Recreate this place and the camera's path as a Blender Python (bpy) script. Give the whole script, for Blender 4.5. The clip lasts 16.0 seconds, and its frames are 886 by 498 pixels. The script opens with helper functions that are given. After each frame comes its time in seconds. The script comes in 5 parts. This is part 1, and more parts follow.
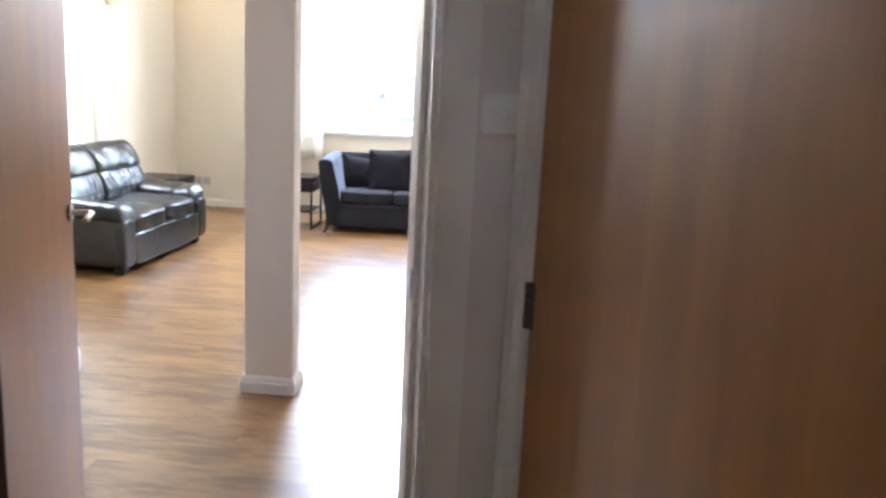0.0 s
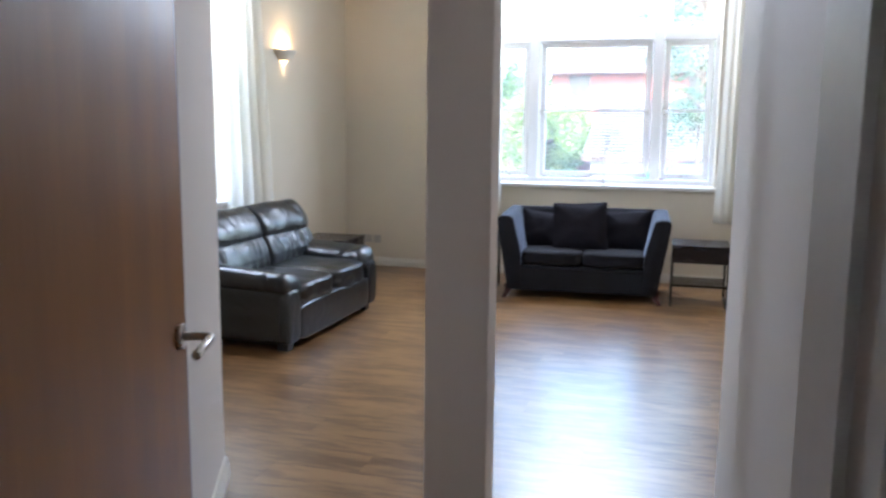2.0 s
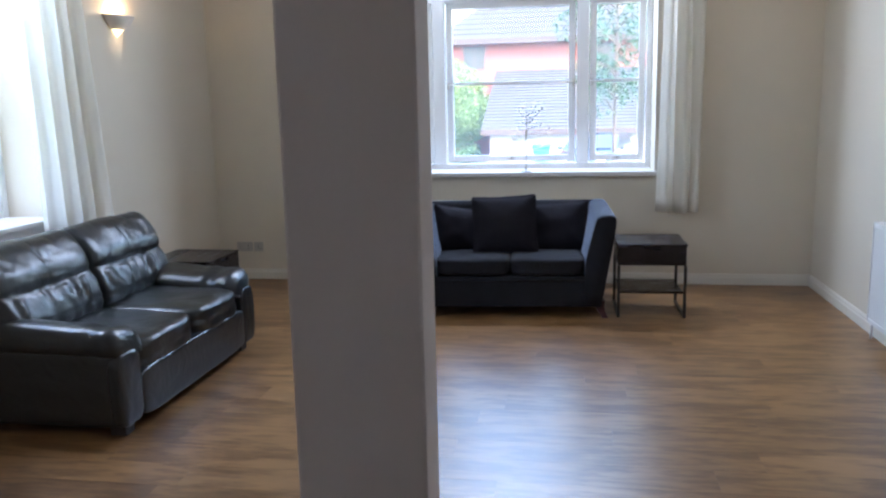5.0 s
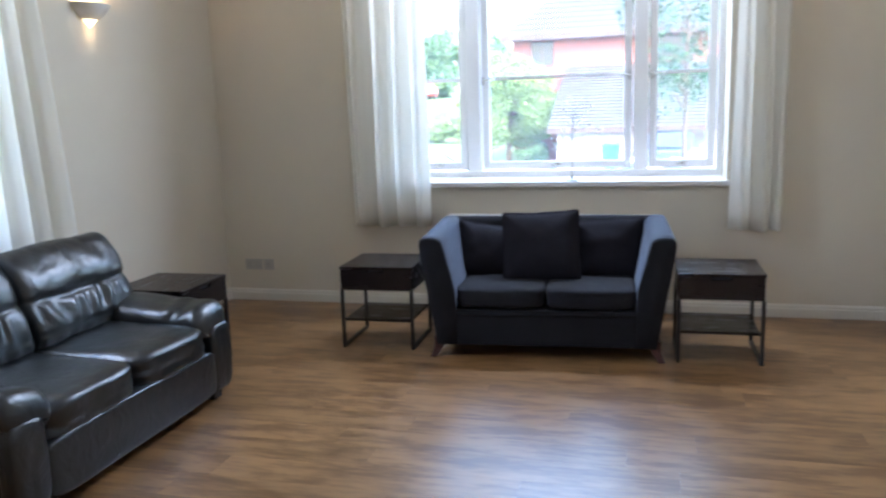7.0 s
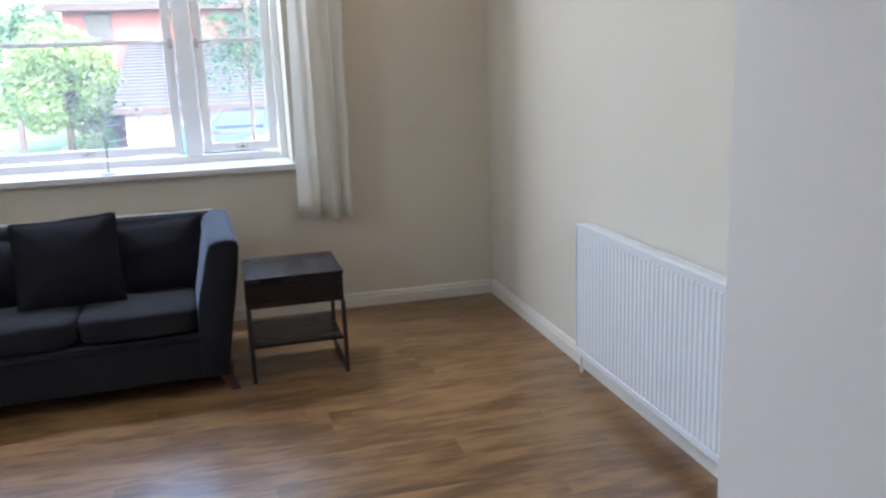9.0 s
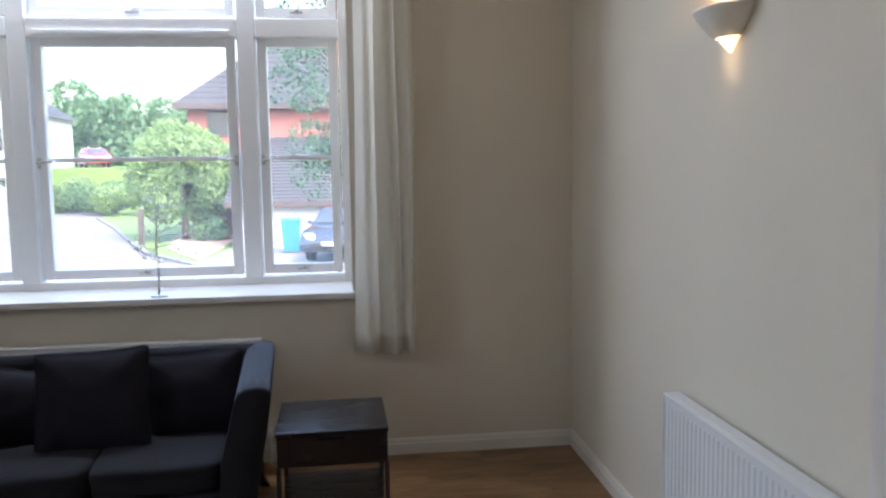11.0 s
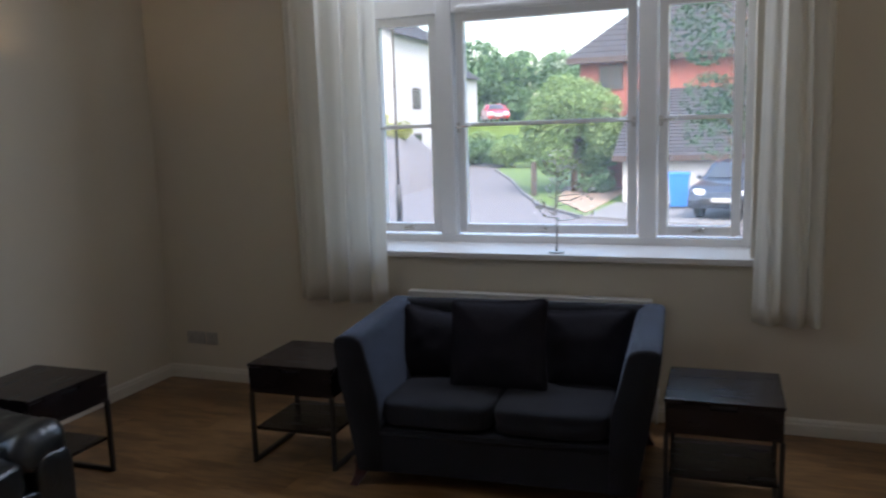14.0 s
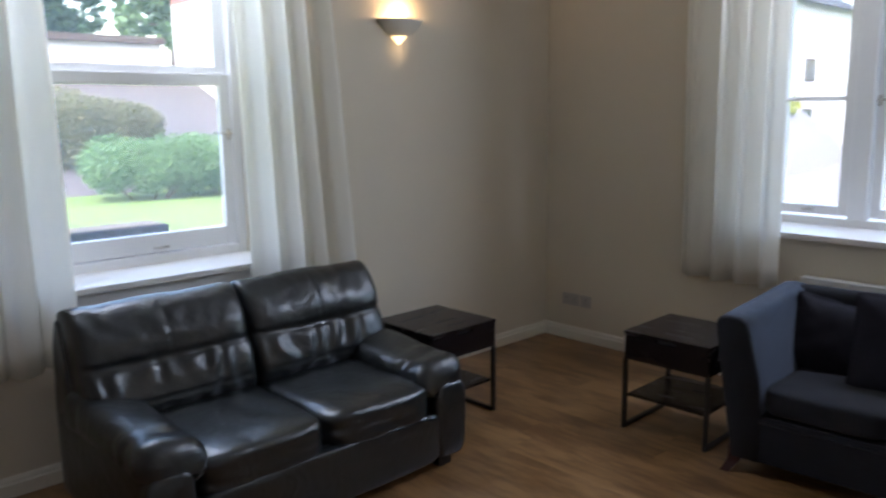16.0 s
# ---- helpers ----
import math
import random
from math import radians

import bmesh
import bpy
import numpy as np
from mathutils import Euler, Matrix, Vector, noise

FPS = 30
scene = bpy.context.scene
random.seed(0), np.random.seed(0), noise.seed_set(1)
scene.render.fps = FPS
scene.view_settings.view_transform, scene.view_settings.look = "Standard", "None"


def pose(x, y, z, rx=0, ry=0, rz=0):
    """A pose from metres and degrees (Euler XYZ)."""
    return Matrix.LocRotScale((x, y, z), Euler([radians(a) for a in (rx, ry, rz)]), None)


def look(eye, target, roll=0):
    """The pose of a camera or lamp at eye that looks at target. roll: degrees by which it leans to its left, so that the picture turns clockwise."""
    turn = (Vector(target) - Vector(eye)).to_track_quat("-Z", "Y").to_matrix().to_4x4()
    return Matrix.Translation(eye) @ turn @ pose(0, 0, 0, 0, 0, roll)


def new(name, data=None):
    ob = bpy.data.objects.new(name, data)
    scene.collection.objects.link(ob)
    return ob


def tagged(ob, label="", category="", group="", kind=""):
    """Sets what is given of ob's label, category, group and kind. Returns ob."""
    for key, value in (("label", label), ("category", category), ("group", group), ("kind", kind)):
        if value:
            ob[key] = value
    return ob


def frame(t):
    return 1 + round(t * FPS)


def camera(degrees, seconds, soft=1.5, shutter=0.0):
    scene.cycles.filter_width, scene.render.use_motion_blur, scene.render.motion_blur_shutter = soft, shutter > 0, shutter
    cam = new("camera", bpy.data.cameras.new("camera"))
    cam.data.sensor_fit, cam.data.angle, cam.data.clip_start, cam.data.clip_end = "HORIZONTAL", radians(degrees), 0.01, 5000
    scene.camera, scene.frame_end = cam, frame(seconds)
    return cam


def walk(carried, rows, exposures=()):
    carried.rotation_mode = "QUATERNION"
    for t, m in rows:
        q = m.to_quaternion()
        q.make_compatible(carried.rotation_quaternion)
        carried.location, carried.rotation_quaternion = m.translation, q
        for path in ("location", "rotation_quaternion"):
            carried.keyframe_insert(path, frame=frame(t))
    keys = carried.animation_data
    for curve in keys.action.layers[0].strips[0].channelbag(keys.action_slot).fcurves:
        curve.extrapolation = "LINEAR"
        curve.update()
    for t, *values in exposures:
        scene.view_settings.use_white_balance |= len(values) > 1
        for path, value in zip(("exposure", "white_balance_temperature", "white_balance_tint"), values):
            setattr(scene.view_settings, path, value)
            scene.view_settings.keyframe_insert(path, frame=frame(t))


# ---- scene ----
cam = camera(58.3, 16.0, soft=2.3, shutter=0.4)
PATH = [
    (0, (1.039, -0.78, 1.423), (0.874, 1.176, 1.036), 2.8),
    (0.5, (0.968, -0.623, 1.438), (0.63, 1.316, 1.086), 1.2),
    (1, (0.913, -0.332, 1.423), (0.302, 1.538, 1.062), -1.5),
    (1.5, (0.845, -0.155, 1.405), (0.116, 1.677, 1.07), -1.5),
    (2, (0.68, 0.112, 1.42), (0.106, 2.007, 1.134), 0.6),
    (2.5, (0.594, 0.298, 1.424), (0.146, 2.225, 1.136), 0.5),
    (3, (0.538, 0.558, 1.413), (0.024, 2.469, 1.125), -1.0),
    (3.5, (0.457, 0.749, 1.38), (-0.189, 2.619, 1.084), -0.8),
    (4, (0.414, 1.004, 1.451), (-0.207, 2.883, 1.16), -0.4),
    (4.5, (0.325, 1.241, 1.453), (-0.044, 3.179, 1.129), -1.1),
    (4.7, (0.311, 1.319, 1.462), (-0.016, 3.262, 1.117), -1.3),
    (6.8, (0.414, 2.342, 1.495), (-0.006, 4.264, 1.139), -1.2),
    (7, (0.455, 2.441, 1.472), (-0.051, 4.344, 1.123), -1.8),
    (7.5, (0.526, 2.65, 1.445), (-0.104, 4.517, 1.103), -1.2),
    (8, (0.518, 2.867, 1.469), (0.241, 4.812, 1.095), -0.5),
    (8.5, (0.627, 3.056, 1.414), (0.862, 5.008, 1.047), 1.2),
    (9, (0.639, 3.253, 1.44), (1.113, 5.146, 1.003), -2.3),
    (9.2, (0.656, 3.312, 1.446), (1.147, 5.2, 1.004), -2.8),
    (11.5, (1.014, 3.773, 1.635), (1.16, 5.761, 1.469), -1.5),
    (12, (1.066, 3.756, 1.666), (1.125, 5.747, 1.486), -3.1),
    (12.5, (1.004, 3.73, 1.677), (0.855, 5.719, 1.536), -2.7),
    (13, (0.937, 3.71, 1.665), (0.574, 5.672, 1.52), -2.1),
    (13.5, (0.898, 3.683, 1.65), (0.349, 5.595, 1.437), -2.0),
    (14, (0.881, 3.697, 1.647), (0.184, 5.548, 1.353), -1.8),
    (14.5, (0.871, 3.671, 1.645), (-0.048, 5.426, 1.375), -1.9),
    (15, (0.87, 3.666, 1.642), (-0.222, 5.316, 1.35), -1.3),
    (15.5, (0.822, 3.619, 1.632), (-0.435, 5.148, 1.348), -1.0),
    (16, (0.786, 3.597, 1.633), (-0.642, 4.955, 1.29), -0.6),
]
EXPOSURES = [(0.0, 5.9, 5750, 16), (0.5, 5.25, 5750, 16), (1.0, 4.85, 5650, 16), (1.5, 4.55, 5600, 15), (2.5, 4.3, 5400, 16), (3.5, 4.0, 5250, 16), (4.5, 3.95, 5250, 16), (7.0, 4.15, 5300, 15), (8.0, 4.15, 5450, 15), (9.0, 3.95, 5550, 16), (11.5, 3.1, 5750, 17), (12.5, 2.8, 5850, 17), (13.5, 2.55, 5750, 17), (14.5, 2.5, 5750, 17), (16.0, 3.2, 5650, 17)]
walk(cam, [(t, look(eye, target, roll)) for t, eye, target, roll in PATH], EXPOSURES)

# ---- world and sun: a bright overcast day ----
SUN_ELEVATION, SUN_ROTATION = radians(48), radians(150)
world = bpy.data.worlds.new("world")
scene.world = world
world.use_nodes = True
wn = world.node_tree
sky = wn.nodes.new("ShaderNodeTexSky")
sky.sky_type = "NISHITA"
sky.sun_disc = False
sky.sun_elevation, sky.sun_rotation = SUN_ELEVATION, SUN_ROTATION
sky.air_density, sky.dust_density, sky.ozone_density = 1.6, 4.0, 0.6
wn.links.new(sky.outputs["Color"], wn.nodes["Background"].inputs["Color"])
wn.nodes["Background"].inputs["Strength"].default_value = 0.13
sun = new("sun", bpy.data.lights.new("sun", "SUN"))
sun.data.energy, sun.data.angle, sun.data.color = 0.6, radians(14), (1.0, 0.95, 0.88)
sun.matrix_world = look((0, 0, 30), (0 - 30 * math.sin(SUN_ROTATION), 0 - 30 * math.cos(SUN_ROTATION), 30 - 30 * math.tan(SUN_ELEVATION)))

# sky light that comes in through the upper lights of the two windows
for name, at, aim, wide, tall, watts in (("window_light_north", (-0.24, 8.44, 3.00), (-0.24, 6.4, 1.2), 1.7, 0.26, 4.6), ("window_light_west", (-3.12, 5.2, 2.80), (-1.4, 5.2, 1.2), 1.0, 0.22, 2.2)):
    lamp = new(name, bpy.data.lights.new(name, "AREA"))
    lamp.data.shape, lamp.data.size, lamp.data.size_y = "RECTANGLE", wide, tall
    lamp.data.energy, lamp.data.color = watts, (0.90, 0.95, 1.0)
    lamp.matrix_world = look(at, aim)

# ---- materials ----
def material(name, colour, rough=0.6, metal=0.0, vary=0.12, scale=6.0, fine=60.0, bump=0.05, stretch=(1, 1, 1), second=None,
             sheen=0.0, coat=0.0, per_object=0.0, distort=0.0, rough_vary=0.08, contrast=(0.3, 0.7), bump_scale=None, specular=0.5):
    """A surface with a colour that drifts at two scales, a rough map and fine relief."""
    m = bpy.data.materials.new(name)
    m.use_nodes = True
    t = m.node_tree
    n, ln = t.nodes, t.links
    b = n["Principled BSDF"]
    tc, mp = n.new("ShaderNodeTexCoord"), n.new("ShaderNodeMapping")
    mp.inputs["Scale"].default_value = stretch
    ln.new(tc.outputs["Object"], mp.inputs["Vector"])
    if per_object:
        info, mul = n.new("ShaderNodeObjectInfo"), n.new("ShaderNodeVectorMath")
        mul.operation = "SCALE"
        mul.inputs[0].default_value = (37.0, 19.0, 11.0)
        ln.new(info.outputs["Random"], mul.inputs["Scale"])
        ln.new(mul.outputs["Vector"], mp.inputs["Location"])
    big, small = n.new("ShaderNodeTexNoise"), n.new("ShaderNodeTexNoise")
    big.inputs["Scale"].default_value, small.inputs["Scale"].default_value = scale, fine
    big.inputs["Detail"].default_value, small.inputs["Detail"].default_value = 4, 6
    big.inputs["Distortion"].default_value = distort
    for q in (big, small):
        ln.new(mp.outputs["Vector"], q.inputs["Vector"])
    ramp = n.new("ShaderNodeValToRGB")
    lo = [max(c * (1 - vary), 0) for c in colour]
    hi = list(second) if second else [min(c * (1 + vary), 1) for c in colour]
    ramp.color_ramp.elements[0].color, ramp.color_ramp.elements[1].color = (*lo, 1), (*hi, 1)
    ramp.color_ramp.elements[0].position, ramp.color_ramp.elements[1].position = contrast
    mix = n.new("ShaderNodeMath")
    mix.operation = "MULTIPLY_ADD"
    mix.inputs[1].default_value = 0.3
    ln.new(small.outputs["Fac"], mix.inputs[0])
    half = n.new("ShaderNodeMath")
    half.operation = "MULTIPLY"
    half.inputs[1].default_value = 0.7
    ln.new(big.outputs["Fac"], half.inputs[0])
    ln.new(half.outputs[0], mix.inputs[2])
    ln.new(mix.outputs[0], ramp.inputs["Fac"])
    colour_out = ramp.outputs["Color"]
    if per_object:
        hsv, mr = n.new("ShaderNodeHueSaturation"), n.new("ShaderNodeMapRange")
        mr.inputs["To Min"].default_value, mr.inputs["To Max"].default_value = 1 - per_object, 1 + per_object
        ln.new(info.outputs["Random"], mr.inputs["Value"])
        ln.new(mr.outputs["Result"], hsv.inputs["Value"])
        ln.new(colour_out, hsv.inputs["Color"])
        colour_out = hsv.outputs["Color"]
    ln.new(colour_out, b.inputs["Base Color"])
    rr = n.new("ShaderNodeMapRange")
    rr.inputs["To Min"].default_value, rr.inputs["To Max"].default_value = max(rough - rough_vary, 0.02), min(rough + rough_vary, 1)
    ln.new(big.outputs["Fac"], rr.inputs["Value"])
    ln.new(rr.outputs["Result"], b.inputs["Roughness"])
    b.inputs["Metallic"].default_value = metal
    b.inputs["Specular IOR Level"].default_value = specular
    b.inputs["Sheen Weight"].default_value = sheen
    b.inputs["Coat Weight"].default_value = coat
    if bump:
        bp = n.new("ShaderNodeBump")
        bp.inputs["Strength"].default_value = bump
        bp.inputs["Distance"].default_value = 0.01
        src = small
        if bump_scale:
            src = n.new("ShaderNodeTexNoise")
            src.inputs["Scale"].default_value, src.inputs["Detail"].default_value = bump_scale, 5
            ln.new(mp.outputs["Vector"], src.inputs["Vector"])
        ln.new(src.outputs["Fac"], bp.inputs["Height"])
        ln.new(bp.outputs["Normal"], b.inputs["Normal"])
    return m


def plank_material(name, dark, light):
    """Printed oak boards: soft long grain, smoky streaks and a tone and gloss of each board's own."""
    m = bpy.data.materials.new(name)
    m.use_nodes = True
    n, ln = m.node_tree.nodes, m.node_tree.links
    b, tc, info = n["Principled BSDF"], n.new("ShaderNodeTexCoord"), n.new("ShaderNodeObjectInfo")
    shift, place = n.new("ShaderNodeVectorMath"), n.new("ShaderNodeVectorMath")
    shift.operation, place.operation = "SCALE", "ADD"
    shift.inputs[0].default_value = (37.0, 19.0, 11.0)
    ln.new(info.outputs["Random"], shift.inputs["Scale"])
    ln.new(tc.outputs["Object"], place.inputs[0])
    ln.new(shift.outputs["Vector"], place.inputs[1])
    total = None
    for size, detail, stretch, weight in ((1.0, 2, (2.4, 9.0, 1.0), 0.52), (1.0, 2, (7.0, 34.0, 1.0), 0.34), (1.0, 2, (22.0, 170.0, 1.0), 0.14)):
        mp, tex, mul = n.new("ShaderNodeMapping"), n.new("ShaderNodeTexNoise"), n.new("ShaderNodeMath")
        mp.inputs["Scale"].default_value = stretch
        tex.inputs["Scale"].default_value, tex.inputs["Detail"].default_value, tex.inputs["Distortion"].default_value = size, detail, 0.35
        mul.operation = "MULTIPLY_ADD"
        mul.inputs[1].default_value = weight
        ln.new(place.outputs["Vector"], mp.inputs["Vector"])
        ln.new(mp.outputs["Vector"], tex.inputs["Vector"])
        ln.new(tex.outputs["Fac"], mul.inputs[0])
        if total:
            ln.new(total, mul.inputs[2])
        else:
            mul.inputs[2].default_value = 0.0
        total = mul.outputs[0]
    ramp, hsv, tone, gloss = n.new("ShaderNodeValToRGB"), n.new("ShaderNodeHueSaturation"), n.new("ShaderNodeMapRange"), n.new("ShaderNodeMapRange")
    ramp.color_ramp.interpolation = "EASE"
    ramp.color_ramp.elements[0].color, ramp.color_ramp.elements[1].color = (*dark, 1), (*light, 1)
    ramp.color_ramp.elements[0].position, ramp.color_ramp.elements[1].position = 0.37, 0.61
    ln.new(total, ramp.inputs["Fac"])
    tone.inputs["To Min"].default_value, tone.inputs["To Max"].default_value = 0.90, 1.10
    ln.new(info.outputs["Random"], tone.inputs["Value"])
    ln.new(tone.outputs["Result"], hsv.inputs["Value"])
    ln.new(ramp.outputs["Color"], hsv.inputs["Color"])
    ln.new(hsv.outputs["Color"], b.inputs["Base Color"])
    gloss.inputs["To Min"].default_value, gloss.inputs["To Max"].default_value = 0.26, 0.34
    ln.new(total, gloss.inputs["Value"])
    ln.new(gloss.outputs["Result"], b.inputs["Roughness"])
    b.inputs["Specular IOR Level"].default_value = 0.72
    return m


def leaf_material(name, colour, second):
    """Leaves that vary from clump to clump and let some light through."""
    m = bpy.data.materials.new(name)
    m.use_nodes = True
    n, ln = m.node_tree.nodes, m.node_tree.links
    b, geo, ramp = n["Principled BSDF"], n.new("ShaderNodeNewGeometry"), n.new("ShaderNodeValToRGB")
    ramp.color_ramp.elements[0].color, ramp.color_ramp.elements[1].color = (*colour, 1), (*second, 1)
    ln.new(geo.outputs["Random Per Island"], ramp.inputs["Fac"])
    ln.new(ramp.outputs["Color"], b.inputs["Base Color"])
    b.inputs["Roughness"].default_value = 0.6
    tr, add = n.new("ShaderNodeBsdfTranslucent"), n.new("ShaderNodeMixShader")
    ln.new(ramp.outputs["Color"], tr.inputs["Color"])
    add.inputs["Fac"].default_value = 0.35
    ln.new(b.outputs[0], add.inputs[1])
    ln.new(tr.outputs[0], add.inputs[2])
    ln.new(add.outputs[0], n["Material Output"].inputs["Surface"])
    return m


def curtain_material(name, colour):
    m = material(name, colour, rough=0.9, vary=0.05, scale=3, fine=240, bump=0.08)
    n, ln = m.node_tree.nodes, m.node_tree.links
    tr, add = n.new("ShaderNodeBsdfTranslucent"), n.new("ShaderNodeMixShader")
    tr.inputs["Color"].default_value = (0.98, 0.965, 0.925, 1)
    add.inputs["Fac"].default_value = 0.60
    ln.new(n["Principled BSDF"].outputs[0], add.inputs[1])
    ln.new(tr.outputs[0], add.inputs[2])
    ln.new(add.outputs[0], n["Material Output"].inputs["Surface"])
    return m


def glass_material(name):
    m = bpy.data.materials.new(name)
    m.use_nodes = True
    b = m.node_tree.nodes["Principled BSDF"]
    b.inputs["Base Color"].default_value = (0.97, 0.99, 0.98, 1)
    b.inputs["Roughness"].default_value = 0.0
    b.inputs["Transmission Weight"].default_value = 1.0
    b.inputs["IOR"].default_value = 1.05
    # a faint uneven white veil mixed in to imitate glare haze over the view
    n, ln = m.node_tree.nodes, m.node_tree.links
    veil, both, veil_noise, amount = n.new("ShaderNodeBsdfTranslucent"), n.new("ShaderNodeMixShader"), n.new("ShaderNodeTexNoise"), n.new("ShaderNodeMapRange")
    veil.inputs["Color"].default_value = (0.9, 0.92, 0.93, 1)
    veil_noise.inputs["Scale"].default_value, veil_noise.inputs["Detail"].default_value = 2.5, 4
    amount.inputs["To Min"].default_value, amount.inputs["To Max"].default_value = 0.030, 0.060
    ln.new(veil_noise.outputs["Fac"], amount.inputs["Value"])
    ln.new(amount.outputs["Result"], both.inputs["Fac"])
    ln.new(b.outputs[0], both.inputs[1])
    ln.new(veil.outputs[0], both.inputs[2])
    ln.new(both.outputs[0], n["Material Output"].inputs["Surface"])
    return m


def glow_material(name, colour, strength):
    m = bpy.data.materials.new(name)
    m.use_nodes = True
    b = m.node_tree.nodes["Principled BSDF"]
    b.inputs["Base Color"].default_value = (0.9, 0.85, 0.75, 1)
    b.inputs["Emission Color"].default_value = (*colour, 1)
    b.inputs["Emission Strength"].default_value = strength
    return m


PLASTER = material("cream_wall_paint", (0.69, 0.625, 0.505), rough=0.75, vary=0.035, scale=1.3, fine=90, bump=0.05, bump_scale=45, rough_vary=0.05)
WHITE_WALL = material("white_wall_paint", (0.70, 0.64, 0.585), rough=0.72, vary=0.035, scale=1.3, fine=90, bump=0.05, bump_scale=45, rough_vary=0.05)
CEILING = material("white_ceiling_paint", (0.85, 0.84, 0.81), rough=0.85, vary=0.03, scale=1.5, fine=90, bump=0.04)
GLOSS = material("white_gloss_paint", (0.78, 0.75, 0.71), rough=0.35, vary=0.04, scale=3, fine=70, bump=0.02, specular=0.45)
SKIRTING = material("cream_gloss_paint", (0.75, 0.71, 0.62), rough=0.38, vary=0.05, scale=3, fine=70, bump=0.02, specular=0.45)
UPVC = material("white_window_paint", (0.86, 0.86, 0.86), rough=0.32, vary=0.03, scale=4, fine=50, bump=0.01)
OAK = plank_material("oak_laminate", (0.138, 0.067, 0.023), (0.300, 0.165, 0.064))
DOOR_WOOD = material("beech_veneer", (0.33, 0.140, 0.040), rough=0.42, vary=0.08, second=(0.42, 0.200, 0.064), scale=2.2, fine=30, stretch=(6, 6, 0.35), bump=0.012, distort=0.4, specular=0.32)
DOOR_EDGE = material("dark_hardwood_lipping", (0.10, 0.038, 0.018), rough=0.45, vary=0.25, scale=4, fine=40, stretch=(6, 6, 0.5), bump=0.02)
STEEL = material("brushed_steel", (0.62, 0.60, 0.57), rough=0.28, metal=1.0, vary=0.05, scale=20, fine=200, bump=0.01)
DARK_METAL = material("tarnished_hinge_metal", (0.12, 0.105, 0.09), rough=0.42, metal=0.9, vary=0.3, scale=30, fine=120, bump=0.03)
LEATHER = material("black_leather", (0.0085, 0.0112, 0.0122), rough=0.33, vary=0.25, scale=5, fine=160, bump=0.06, bump_scale=200, rough_vary=0.05, specular=0.75)
for strong, size, twist in ((0.22, 10.0, 1.3),):  # soft creases over the fine pebble grain
    nt = LEATHER.node_tree
    crease, bend = nt.nodes.new("ShaderNodeTexNoise"), nt.nodes.new("ShaderNodeBump")
    crease.inputs["Scale"].default_value, crease.inputs["Detail"].default_value, crease.inputs["Distortion"].default_value = size, 3, twist
    bend.inputs["Strength"].default_value, bend.inputs["Distance"].default_value = strong, 0.02
    nt.links.new(nt.nodes["Mapping"].outputs["Vector"], crease.inputs["Vector"])
    nt.links.new(crease.outputs["Fac"], bend.inputs["Height"])
    nt.links.new(bend.outputs["Normal"], nt.nodes["Bump"].inputs["Normal"])
FABRIC = material("charcoal_blue_fabric", (0.0175, 0.0175, 0.0205), rough=0.85, vary=0.2, scale=7, fine=260, bump=0.25, bump_scale=420, sheen=0.04, specular=0.12)
# bluer sofa cloth with the window's sheen put into its colour
ARM_SHEEN = material("slate_blue_window_sheen", (0.018, 0.022, 0.033), rough=0.75, vary=0.5, scale=14, fine=300, bump=0.25, bump_scale=420, sheen=0.52, specular=0.15)
ARM_SHEEN.node_tree.nodes["Principled BSDF"].inputs["Sheen Roughness"].default_value = 0.35
ARM_SHEEN.node_tree.nodes["Principled BSDF"].inputs["Sheen Tint"].default_value = (0.68, 0.76, 0.95, 1)
CUSHION = material("black_corded_cotton", (0.017, 0.0155, 0.020), rough=0.9, vary=0.2, scale=9, fine=300, bump=0.3, bump_scale=380, sheen=0.02, specular=0.12)
RED_WOOD = material("mahogany_foot", (0.055, 0.012, 0.010), rough=0.35, vary=0.3, scale=9, fine=60, bump=0.02)
ESPRESSO = material("dark_brown_table_foil", (0.0115, 0.0075, 0.0075), rough=0.27, vary=0.10, scale=5, fine=80, stretch=(1, 5, 5), bump=0.004, rough_vary=0.02, specular=0.38)
BLACK_STEEL = material("black_powder_coat", (0.014, 0.013, 0.013), rough=0.42, vary=0.2, scale=20, fine=200, bump=0.03)
RADIATOR = material("radiator_enamel", (0.78, 0.78, 0.77), rough=0.33, vary=0.03, scale=5, fine=60, bump=0.01)
PLASTIC = material("white_plastic", (0.78, 0.77, 0.74), rough=0.4, vary=0.02, scale=8, fine=60, bump=0.0)
GREY_PLASTIC = material("aged_grey_plastic", (0.46, 0.43, 0.39), rough=0.45, vary=0.05, scale=8, fine=60, bump=0.0)
DARK_SLOT = material("dark_slot", (0.03, 0.03, 0.03), rough=0.7, vary=0.1)
CERAMIC = material("white_ceramic_sconce", (0.72, 0.69, 0.62), rough=0.5, vary=0.03, scale=8, fine=90, bump=0.02)
GLOW = glow_material("lit_frosted_glass", (1.0, 0.66, 0.26), 0.34)
CURTAIN = curtain_material("cream_cotton_curtain", (0.90, 0.88, 0.81))
GLASS = glass_material("window_glass")
SILVER = material("silver_wire", (0.55, 0.53, 0.50), rough=0.35, metal=0.8, vary=0.2, scale=30, fine=90, bump=0.05)
BLOSSOM = material("pale_blossom", (0.72, 0.72, 0.66), rough=0.7, vary=0.1)
ASPHALT = material("grey_asphalt", (0.125, 0.114, 0.112), rough=0.9, vary=0.16, scale=0.6, fine=30, bump=0.1)
